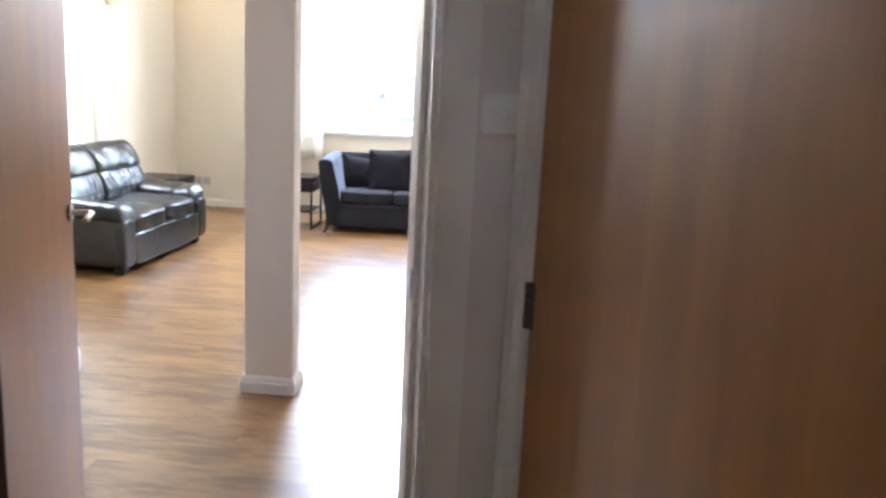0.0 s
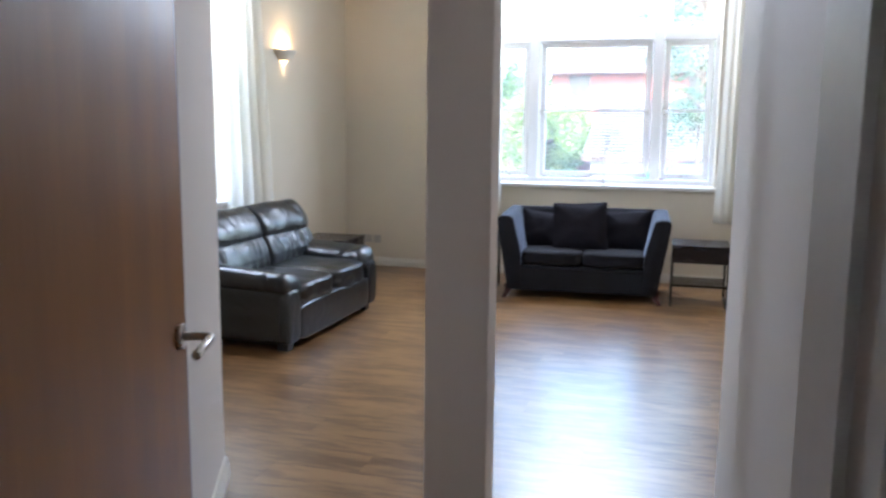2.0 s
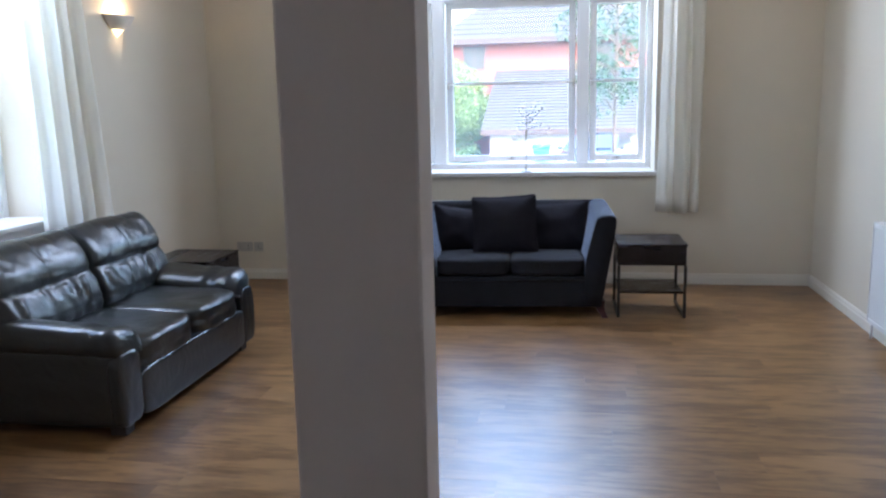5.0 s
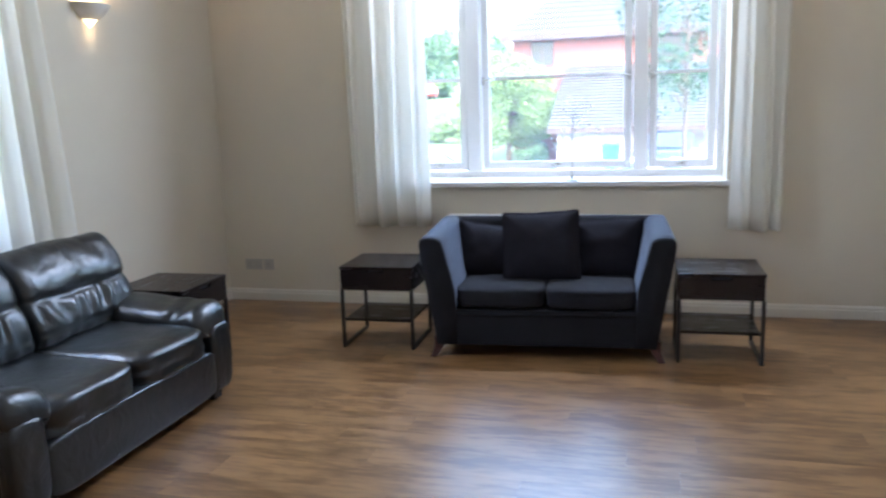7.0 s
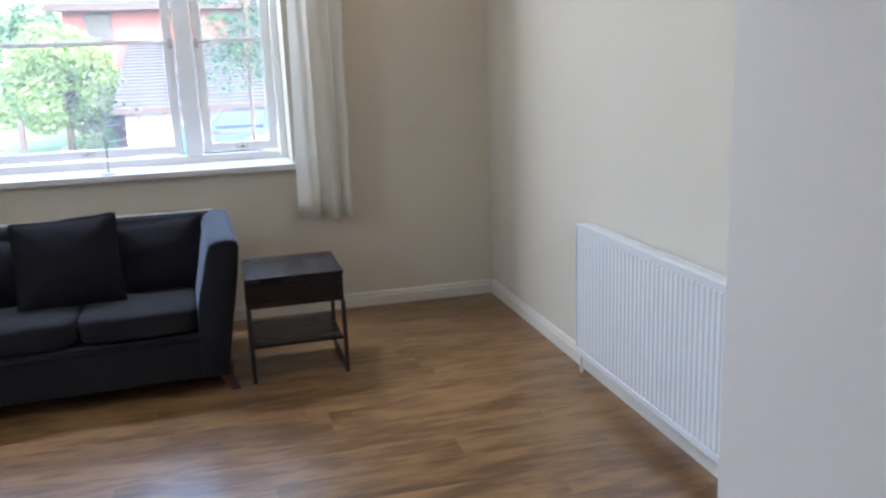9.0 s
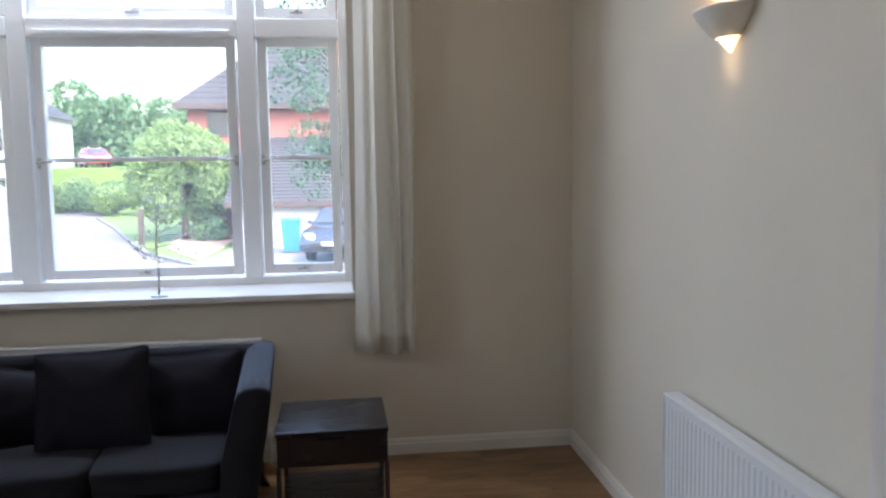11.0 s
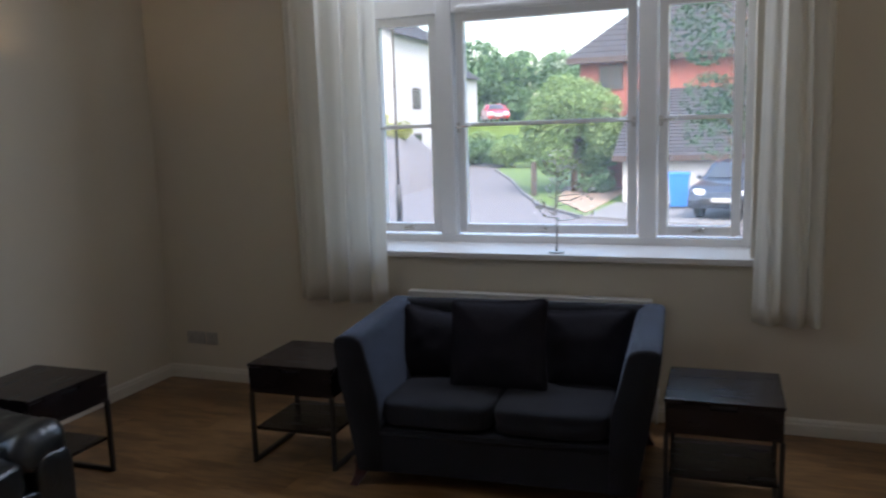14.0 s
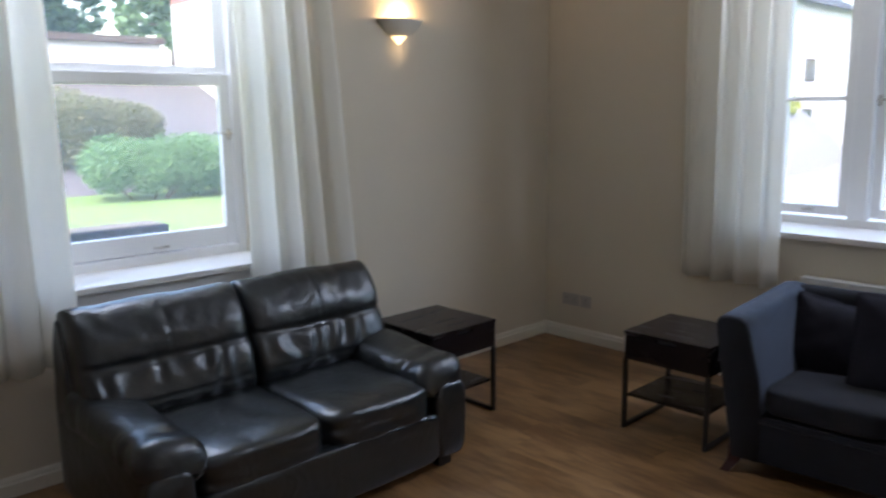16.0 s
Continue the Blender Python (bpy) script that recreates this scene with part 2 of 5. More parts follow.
# darker copy of the asphalt, offsetting too much sunlight on the west slope
DIMMED_ASPHALT = material("dimmed_asphalt", (0.062, 0.055, 0.056), rough=0.9, vary=0.2, scale=0.5, fine=30, bump=0.1)
KERB = material("concrete_kerb", (0.15, 0.143, 0.135), rough=0.85, vary=0.15, scale=3, fine=40, bump=0.1)
GRASS = material("lawn", (0.072, 0.118, 0.018), rough=0.9, vary=0.3, second=(0.125, 0.19, 0.036), scale=2.5, fine=60, bump=0.5)
EARTH = material("bare_earth_bed", (0.28, 0.2, 0.14), rough=0.95, vary=0.25, scale=3, fine=40, bump=0.3)
BRICK = material("red_brick", (0.26, 0.088, 0.066), rough=0.85, vary=0.2, scale=4, fine=30, bump=0.15)
SLATE = material("grey_roof_tile", (0.046, 0.043, 0.045), rough=0.8, specular=0.2, vary=0.2, scale=3, fine=30, bump=0.1)
RENDERED = material("white_render", (0.40, 0.385, 0.37), rough=0.85, vary=0.06, scale=1.5, fine=40, bump=0.1)
DARK_TRIM = material("dark_brown_trim", (0.05, 0.032, 0.025), rough=0.6, vary=0.2)
PANE = material("house_window_glass", (0.04, 0.045, 0.05), rough=0.08, vary=0.1, bump=0.0)
BARK = material("brown_bark", (0.10, 0.07, 0.045), rough=0.9, vary=0.3, scale=8, fine=40, stretch=(3, 3, 0.6), bump=0.4)
CAR_PAINT = material("dark_blue_car_paint", (0.02, 0.025, 0.035), rough=0.2, vary=0.1, coat=0.8, bump=0.0)
RED_PAINT = material("red_car_paint", (0.36, 0.03, 0.04), rough=0.25, vary=0.1, coat=0.6, bump=0.0)
RUBBER = material("tyre_rubber", (0.02, 0.02, 0.02), rough=0.85, vary=0.2)
HEADLIGHT = material("clear_headlight", (0.7, 0.72, 0.75), rough=0.1, vary=0.05, bump=0.0)
BLUE_PLASTIC = material("blue_bin_plastic", (0.03, 0.16, 0.50), rough=0.45, vary=0.1, bump=0.02)
RED_PLASTIC = material("red_bin_plastic", (0.17, 0.03, 0.035), rough=0.45, vary=0.1, bump=0.02)
YELLOW_LEAVES = leaf_material("yellow_green_leaves", (0.19, 0.22, 0.03), (0.34, 0.36, 0.07))
LEAVES = leaf_material("light_green_leaves", (0.12, 0.19, 0.05), (0.24, 0.33, 0.12))
DARK_LEAVES = leaf_material("dark_green_leaves", (0.03, 0.075, 0.035), (0.08, 0.15, 0.07))
FAR_LEAVES = leaf_material("mid_green_leaves", (0.065, 0.13, 0.05), (0.15, 0.24, 0.10))
RUSSET_LEAVES = leaf_material("russet_green_leaves", (0.10, 0.095, 0.052), (0.16, 0.165, 0.085))


# ---- mesh helpers ----
def mesh_object(name, bm, mat, smooth=False):
    bmesh.ops.recalc_face_normals(bm, faces=bm.faces)
    me = bpy.data.meshes.new(name)
    bm.to_mesh(me)
    bm.free()
    me.materials.append(mat)
    if smooth:
        me.polygons.foreach_set("use_smooth", [True] * len(me.polygons))
    return new(name, me)


def part(name, bm, mat, parent, label="", smooth=False):
    ob = mesh_object(name, bm, mat, smooth)
    ob.parent = parent
    if label:
        ob["label"] = label
    return ob


def structure(name, bm, mat, label, category, smooth=False):
    return tagged(mesh_object(name, bm, mat, smooth), label, category, "", "structure")


def thing(name, label, category, m=Matrix(), group="", kind=""):
    ob = new(name)
    ob.matrix_world = m
    return tagged(ob, label, category, group, kind)


def box(bm, lo, hi, bevel=0.0, segments=2, m=None):
    made = bmesh.ops.create_cube(bm, size=1.0)["verts"]
    for v in made:
        v.co = Vector([lo[i] + (v.co[i] + 0.5) * (hi[i] - lo[i]) for i in range(3)])
    if bevel:
        edges = list({e for v in made for e in v.link_edges})
        made = bmesh.ops.bevel(bm, geom=edges, offset=bevel, segments=segments, affect="EDGES", profile=0.6)["verts"]
    if m is not None:
        done = set(made)
        for v in done:
            v.co = m @ v.co
    return bm


def prism(bm, outline, z0, z1):
    """A footprint in plan raised from z0 to z1."""
    low = [bm.verts.new((x, y, z0)) for x, y in outline]
    top = [bm.verts.new((x, y, z1)) for x, y in outline]
    bm.faces.new(low[::-1])
    bm.faces.new(top)
    for i in range(len(outline)):
        j = (i + 1) % len(outline)
        bm.faces.new((low[i], low[j], top[j], top[i]))
    return bm


def loft(bm, rings, caps=True):
    """Skin a row of closed rings of equal length."""
    rows = [[bm.verts.new(p) for p in ring] for ring in rings]
    for a, b in zip(rows, rows[1:]):
        for i in range(len(a)):
            j = (i + 1) % len(a)
            bm.faces.new((a[i], a[j], b[j], b[i]))
    if caps:
        bm.faces.new(rows[0][::-1])
        bm.faces.new(rows[-1])
    return bm


def tube(bm, points, radii, sides=8):
    """A round bar along a row of points."""
    rings = []
    for i, p in enumerate(points):
        p = Vector(p)
        a, b = Vector(points[max(i - 1, 0)]), Vector(points[min(i + 1, len(points) - 1)])
        q = (b - a).to_track_quat("Z", "Y")
        r = radii[i] if isinstance(radii, (list, tuple)) else radii
        rings.append([p + q @ Vector((r * math.cos(2 * math.pi * k / sides), r * math.sin(2 * math.pi * k / sides), 0)) for k in range(sides)])
    return loft(bm, rings)


def pillow(bm, size, m=Matrix(), power=5.0, n=14, wrinkle=0.0, pleat=0.0, seed=0.0, pinch=0.0, ears=0.0, seam=None, ends=0.0):
    """A stuffed, rounded box of that full size, with creases."""
    cells = {}

    def vert(p):
        key = tuple(round(c, 5) for c in p)
        if key not in cells:
            k = sum(abs(c) ** power for c in p) ** (1 / power)
            if ends:
                k = (abs(p[0]) ** ends + (abs(p[1]) ** power + abs(p[2]) ** power) ** (ends / power)) ** (1 / ends)
            q = Vector([c / k for c in p])
            if pinch:
                q.y *= 1 - pinch * max(abs(p[0]), abs(p[2])) ** 3
                q.x *= 1 - ears * (1 - p[2] ** 2)
                q.z *= 1 - ears * (1 - p[0] ** 2)
            w = noise.noise(Vector(p) * 2.3 + Vector((seed, 0, seed))) * wrinkle
            w += math.sin(p[0] * 27 + 5 * noise.noise(Vector((p[0], p[2] * 1.5, seed)) * 2)) * pleat * (0.35 + noise.noise(Vector((p[0] * 3, p[2], seed)))) * math.exp(-((p[2] - 0.3) / 0.45) ** 2)
            if seam is not None:
                w -= 0.016 * math.exp(-((p[2] - seam) / 0.07) ** 2)
            d = q.normalized()
            co = Vector([q[i] * size[i] / 2 for i in range(3)]) + d * w
            cells[key] = bm.verts.new(m @ co)
        return cells[key]

    for axis in range(3):
        for side in (-1, 1):
            u, v = (axis + 1) % 3, (axis + 2) % 3
            for i in range(n):
                for j in range(n):
                    ring = []
                    for a, b in ((i, j), (i + 1, j), (i + 1, j + 1), (i, j + 1)):
                        p = [0, 0, 0]
                        p[axis], p[u], p[v] = side, 2 * a / n - 1, 2 * b / n - 1
                        ring.append(vert(p))
                    bm.faces.new(ring if side > 0 else ring[::-1])
    return bm


def cards(name, centres, size, mat, parent, seed, aspect=0.6):
    """Many small leaves, each a bent four-sided blade."""
    rng = np.random.default_rng(seed)
    n = len(centres)
    a = rng.normal(size=(n, 3))
    a /= np.linalg.norm(a, axis=1)[:, None]
    b = np.cross(a, rng.normal(size=(n, 3)))
    b /= np.linalg.norm(b, axis=1)[:, None]
    s = size * rng.uniform(0.6, 1.3, n)[:, None]
    verts = np.stack([centres - a * s, centres + b * s * aspect, centres + a * s, centres - b * s * aspect], axis=1).reshape(-1, 3)
    me = bpy.data.meshes.new(name)
    me.from_pydata(verts.tolist(), [], np.arange(n * 4).reshape(-1, 4).tolist())
    me.materials.append(mat)
    ob = new(name, me)
    ob.parent = parent
    return ob


def crown_points(rng, blobs, count):
    """Points near the shells of several uneven clumps."""
    out = []
    for (x, y, z, r) in blobs:
        k = max(int(count * r * r), 8)
        d = rng.normal(size=(k, 3))
        d /= np.linalg.norm(d, axis=1)[:, None]
        rad = r * rng.uniform(0.55, 1.08, k) ** 0.6
        out.append(np.array([x, y, z]) + d * rad[:, None] * np.array([1, 1, 0.85]))
    return np.concatenate(out)


# ---- plan ----
WEST, NORTH, EAST, HEIGHT = -2.85, 8.10, 2.185, 3.40
ALONG, AHEAD = Vector((0.957, 0.290)), Vector((-0.290, 0.957))  # the hall lies askew to the living room
JAMB_R, JAMB_L = Vector((0.885, 0.876)), Vector((-0.045, 0.600))
DEEP = 0.14
HALL_R, HALL_L = JAMB_R + ALONG * 0.170, JAMB_L - ALONG * 0.35
A_END = Vector((-1.085, 2.850))
JR2, JL2 = JAMB_R + AHEAD * DEEP, JAMB_L + AHEAD * DEEP
GLASS_Y = 8.548
WX0, WX1, WZ0, WZ1 = -1.415, 0.945, 0.90, 3.20
GLASS_X = -3.20
VY0, VY1, VZ0, VZ1 = 4.56, 5.83, 0.84, 3.00

# outer walls of the living room
bm = bmesh.new()
for lo, hi in (((-3.4, NORTH, -0.02), (WX0, 8.66, HEIGHT)), ((WX1, NORTH, -0.02), (2.5, 8.66, HEIGHT)),
               ((WX0, NORTH, -0.02), (WX1, 8.66, WZ0)), ((WX0, NORTH, WZ1), (WX1, 8.66, HEIGHT))):
    box(bm, lo, hi)
structure("wall_north", bm, PLASTER, "cream painted plaster wall with a wide window", "wall")
bm = bmesh.new()
for lo, hi in (((-3.4, A_END.y, -0.02), (WEST, VY0, HEIGHT)), ((-3.4, VY1, -0.02), (WEST, NORTH, HEIGHT)),
               ((-3.4, VY0, -0.02), (WEST, VY1, VZ0)), ((-3.4, VY0, VZ1), (WEST, VY1, HEIGHT))):
    box(bm, lo, hi)
structure("wall_west", bm, PLASTER, "cream painted plaster wall with a sash window", "wall")
bm = bmesh.new()
box(bm, (EAST, 4.90, -0.02), (2.5, NORTH, HEIGHT))
structure("wall_east", bm, PLASTER, "cream painted plaster wall behind a radiator", "wall")
# masses either side of the doorway
bm = bmesh.new()
prism(bm, [tuple(JAMB_R), tuple(HALL_R), (2.5, HALL_R.y + (2.5 - HALL_R.x) * 0.303), (2.5, 4.90), (1.76, 4.90), (1.76, 2.722), (0.826, 2.722), tuple(JR2)], -0.02, HEIGHT)
structure("wall_entry_east", bm, WHITE_WALL, "white painted stepped wall beside the doorway", "wall")
bm = bmesh.new()
prism(bm, [tuple(JAMB_L), tuple(JL2), tuple(A_END), (-3.4, 2.85), (-3.4, HALL_L.y - (HALL_L.x + 3.4) * 0.303), tuple(HALL_L)], -0.02, HEIGHT)
structure("wall_entry_west", bm, WHITE_WALL, "white painted splayed wall behind the open door", "wall")
bm = bmesh.new()
prism(bm, [tuple(JAMB_L), tuple(JAMB_R), tuple(JR2), tuple(JL2)], 2.10, HEIGHT)
structure("wall_over_door", bm, WHITE_WALL, "cream painted wall above the doorway", "wall")


def hall_point(s, d):
    return HALL_R - AHEAD * s + ALONG * d


# hall walls; the one on the strike side has a door opening in it
H2, W2 = 0.075, 1.07  # start and width of the hall door opening
bm = bmesh.new()
for s0, s1, z0, z1 in ((0, H2, -0.02, HEIGHT), (H2 + W2, 2.9, -0.02, HEIGHT), (H2, H2 + W2, 2.06, HEIGHT)):
    prism(bm, [tuple(hall_point(s0, 0)), tuple(hall_point(s0, 0.14)), tuple(hall_point(s1, 0.14)), tuple(hall_point(s1, 0))], z0, z1)
structure("wall_hall_east", bm, WHITE_WALL, "cream painted hall wall with a door", "wall")
bm = bmesh.new()
prism(bm, [tuple(HALL_L), tuple(HALL_L - AHEAD * 2.7), tuple(HALL_L - AHEAD * 2.7 - ALONG * 0.14), tuple(HALL_L - ALONG * 0.14)], -0.02, HEIGHT)
structure("wall_hall_west", bm, WHITE_WALL, "cream painted hall wall", "wall")
bm = bmesh.new()
HA, HB = HALL_L - AHEAD * 2.6, hall_point(2.8, 0)
# the gap high in this unseen wall is added to brighten the hall
for f0, f1, z0, z1 in ((0, 0.41, -0.02, HEIGHT), (0.59, 1, -0.02, HEIGHT), (0.41, 0.59, -0.02, 2.29), (0.41, 0.59, 2.52, HEIGHT)):
    a, b = HA.lerp(HB, f0), HA.lerp(HB, f1)
    prism(bm, [tuple(a), tuple(b), tuple(b - AHEAD * 0.15), tuple(a - AHEAD * 0.15)], z0, z1)
structure("wall_hall_back", bm, WHITE_WALL, "cream painted hall end wall with an unseen opening added for light", "wall")
bm = bmesh.new()
prism(bm, [tuple(hall_point(H2 - 0.02, 0.14)), tuple(hall_point(H2 - 0.02, 0.2)), tuple(hall_point(H2 + W2 + 0.02, 0.2)), tuple(hall_point(H2 + W2 + 0.02, 0.14))], -0.02, 2.2)
structure("wall_behind_hall_door", bm, PLASTER, "plain wall that closes the hall door opening", "wall")
bm = bmesh.new()
box(bm, (-3.4, -3.0, HEIGHT), (2.9, 8.66, HEIGHT + 0.2))
structure("ceiling", bm, CEILING, "white painted plaster ceiling", "ceiling")
bm = bmesh.new()
box(bm, (-3.4, -3.0, -0.30), (2.9, 8.66, -0.013))
FLOOR = structure("floor", bm, EARTH, "honey oak laminate plank floor with a soft sheen", "floor")


def skirting(points, label="cream gloss painted stepped skirting board"):
    """A stepped skirting along a row of plan points; the wall lies on the left of the way along them."""
    profile = [(0, 0), (0.018, 0), (0.018, 0.060), (0.013, 0.066), (0.013, 0.078), (0.006, 0.090), (0, 0.090)]
    for a, b in zip(points, points[1:]):
        a, b = Vector(a), Vector(b)
        way = (b - a).normalized()
        side = Vector((way.y, -way.x))
        q = bmesh.new()
        loft(q, [[(*(e + side * o), z) for o, z in profile] for e in (a, b)])
        structure("baseboard", q, SKIRTING, label, "skirting board")


skirting([(WEST, 2.85), (WEST, NORTH), (EAST, NORTH), (EAST, 4.90)])
skirting([(EAST, 4.90), (1.76, 4.90), (1.76, 2.722), (0.826, 2.722), tuple(JR2 + AHEAD * 0.08)])
skirting([tuple(JL2 + (A_END - JL2) * 0.06), tuple(A_END), (WEST, 2.85)])

# the lone post in front of the doorway
post = thing("post", "white painted square post with a skirting, standing on the floor", "post", pose(-0.043, 2.72, 0))
bm = bmesh.new()
box(bm, (-0.114, -0.055, 0), (0.114, 0.055, HEIGHT), 0.006)
part("shaft", bm, WHITE_WALL, post)
for sx0, sy0, sx1, sy1 in ((-0.114, -0.055, 0.114, -0.055), (0.114, -0.055, 0.114, 0.055), (0.114, 0.055, -0.114, 0.055), (-0.114, 0.055, -0.114, -0.055)):
    bm = bmesh.new()
    way = Vector((sx1 - sx0, sy1 - sy0)).normalized()
    out = Vector((way.y, -way.x))
    prof = [(0.0005, 0), (0.018, 0), (0.018, 0.050), (0.013, 0.056), (0.013, 0.066), (0.006, 0.082), (0.0005, 0.082)]
    loft(bm, [[(*(Vector(e) + out * o + way * o * k), z) for o, z in prof] for e, k in (((sx0, sy0), -1), ((sx1, sy1), 1))])
    part("skirting", bm, GLOSS, post, "white stepped skirting")

# doorway trim: lining, stop and architrave on both faces
def plan_box(bm, origin, along, ahead, s0, s1, d0, d1, z0, z1):
    return prism(bm, [tuple(origin + along * s + ahead * d) for s, d in ((s0, d0), (s1, d0), (s1, d1), (s0, d1))], z0, z1)


WIDE = (JAMB_R - JAMB_L).length
for s0, s1, d0, d1, z0, z1, nm in ((-0.004, 0.024, -0.004, DEEP + 0.004, 0, 2.10, "trim"), (WIDE - 0.024, WIDE + 0.004, -0.004, DEEP + 0.004, 0, 2.10, "trim"), (0.024, WIDE - 0.024, -0.004, DEEP + 0.004, 2.072, 2.104, "trim"),
                                   (WIDE - 0.038, WIDE - 0.024, 0.055, DEEP, 0, 2.072, "trim"),
                                   (-0.062, 0.010, -0.022, -0.004, 0, 2.16, "trim"), (WIDE - 0.010, WIDE + 0.070, -0.022, -0.004, 0, 2.16, "trim"), (0.010, WIDE - 0.010, -0.022, -0.004, 2.088, 2.16, "trim"),
                                   (0.010, WIDE - 0.010, DEEP + 0.004, DEEP + 0.02, 2.088, 2.16, "trim")):
    bm = bmesh.new()
    plan_box(bm, JAMB_L, ALONG, AHEAD, s0, s1, d0, d1, z0, z1)
    structure(nm, bm, GLOSS, "white gloss painted door lining and architrave", "door trim")
strike = thing("strike_plate", "small worn steel strike plate let into the door lining", "strike plate", Matrix.Translation((*(JAMB_L + ALONG * (WIDE - 0.0385) + AHEAD * 0.075), 1.0)) @ pose(0, 0, 0, 0, 0, 16.9))
bm = bmesh.new()
box(bm, (-0.002, -0.02, -0.035), (0.0, 0.012, 0.035), 0.0008)
box(bm, (-0.006, -0.028, -0.02), (0.0, -0.016, 0.02), 0.002)
part("plate", bm, STEEL, strike)


def handle(parent, side, z=1.03, x=0.76):
    """A round rose and a bent lever on the face at y = 0, pointing back towards the hinge."""
    bm = bmesh.new()
    tube(bm, [(x, 0, z), (x, -0.008 * side, z), (x, -0.010 * side, z)], [0.026, 0.026, 0.023], 24)
    rose = part("handle_rose", bm, STEEL, parent, "round brushed steel rose", True)
    bm = bmesh.new()
    tube(bm, [(x, -0.008 * side, z), (x, -0.052 * side, z), (x - 0.003, -0.060 * side, z), (x - 0.010, -0.063 * side, z), (x - 0.07, -0.063 * side, z - 0.003), (x - 0.120, -0.063 * side, z - 0.004), (x - 0.123, -0.063 * side, z - 0.004)],
         [0.0085, 0.0085, 0.0085, 0.0088, 0.0088, 0.0088, 0.006], 14)
    part("lever", bm, STEEL, rose, "brushed steel lever handle", True)


def door(name, label, m, width, side):
    """A flush veneered leaf: x runs from the hinges to the free edge, the seen face is y = 0 and the body lies behind it."""
    d = thing(name, label, "door", m, kind="structure")
    bm = bmesh.new()
    box(bm, (0.008, 0, 0.008), (width - 0.008, 0.052, 2.04), 0.0015)
    part("leaf", bm, DOOR_WOOD, d)
    for x0, x1 in ((0.0, 0.0078), (width - 0.0078, width)):
        bm = bmesh.new()
        box(bm, (x0, 0.0005, 0.008), (x1, 0.0515, 2.04), 0.001)
        part("edge_lipping", bm, DOOR_EDGE, d, "dark hardwood edge strip")
    for z in (0.30, 0.86, 1.80):
        bm = bmesh.new()
        box(bm, (-0.002, 0.006, z - 0.05), (0.0006, 0.046, z + 0.05), 0.0008)
        k = 0.0525 if side > 0 else -0.006
        for j in range(5):
            tube(bm, [(-0.004, k, z - 0.05 + j * 0.02), (-0.004, k, z - 0.0315 + j * 0.02)], 0.0065, 12)
        part("hinge", bm, DARK_METAL, d, "dull metal butt hinge")
    handle(d, 1, 1.03, width - 0.054)
    return d


# living room door, open square to its frame: seen face from the hinge corner to the free edge
turn = math.degrees(math.atan2(0.765, -0.280))
door("door_1", "flush beech veneer door standing open with a steel lever handle", Matrix.Translation((0.030, 0.662, 0)) @ pose(0, 0, 0, 0, 0, turn) , 0.829, 1)
# hall door, closed
d2 = hall_point(H2 + 0.035, 0.012)
back = math.degrees(math.atan2(-AHEAD.y, -AHEAD.x))
door2 = thing("door_2", "flush beech veneer door, closed, in a white frame", "door", Matrix.Translation((d2.x, d2.y, 0)) @ pose(0, 0, 0, 0, 0, back), kind="structure")
bm = bmesh.new()
box(bm, (0.004, 0, 0.008), (W2 - 0.074, 0.044, 2.02), 0.002)
part("leaf", bm, DOOR_WOOD, door2)
for z in (0.25, 1.0, 1.80):
    bm = bmesh.new()
    for j in range(5):
        tube(bm, [(-0.003, -0.006, z - 0.05 + j * 0.02), (-0.003, -0.006, z - 0.0315 + j * 0.02)], 0.0075, 12)
    box(bm, (-0.003, -0.002, z - 0.05), (0.028, -0.0005, z + 0.05), 0.0005)
    part("hinge", bm, DARK_METAL, door2, "dark tarnished butt hinge")
for s0, s1, d0, d1, z0, z1 in ((H2 - 0.003, H2 + 0.032, 0.0, 0.14, 0, 2.06), (H2 + W2 - 0.032, H2 + W2 + 0.003, 0.0, 0.14, 0, 2.06), (H2 + 0.032, H2 + W2 - 0.032, 0.0, 0.14, 2.03, 2.064),
                               (H2 - 0.045, H2 + 0.020, -0.018, -0.0005, 0, 2.12), (H2 + W2 - 0.020, H2 + W2 + 0.045, -0.018, -0.0005, 0, 2.12), (H2 + 0.020, H2 + W2 - 0.020, -0.018, -0.0005, 2.055, 2.12)):
    bm = bmesh.new()
    prism(bm, [tuple(hall_point(s, d)) for s, d in ((s0, d0), (s1, d0), (s1, d1), (s0, d1))], z0, z1)
    structure("trim", bm, GLOSS, "white gloss painted hall door frame", "door trim")

# light switch between the two frames
sw = JAMB_R + ALONG * 0.122 - AHEAD * 0.001
switch = thing("light_switch", "white plastic double light switch on the wall beside the doorway", "light switch", Matrix.Translation((sw.x, sw.y, 1.385)) @ pose(0, 0, 0, 0, 0, 16.9))
bm = bmesh.new()
box(bm, (-0.043, -0.009, -0.043), (0.043, 0, 0.043), 0.003)
part("plate", bm, PLASTIC, switch)
for x in (-0.014, 0.014):
    bm = bmesh.new()
    box(bm, (x - 0.007, -0.016, -0.012), (x + 0.007, -0.008, 0.012), 0.002, m=pose(0, 0, 0, 6))
    part("rocker", bm, PLASTIC, switch)


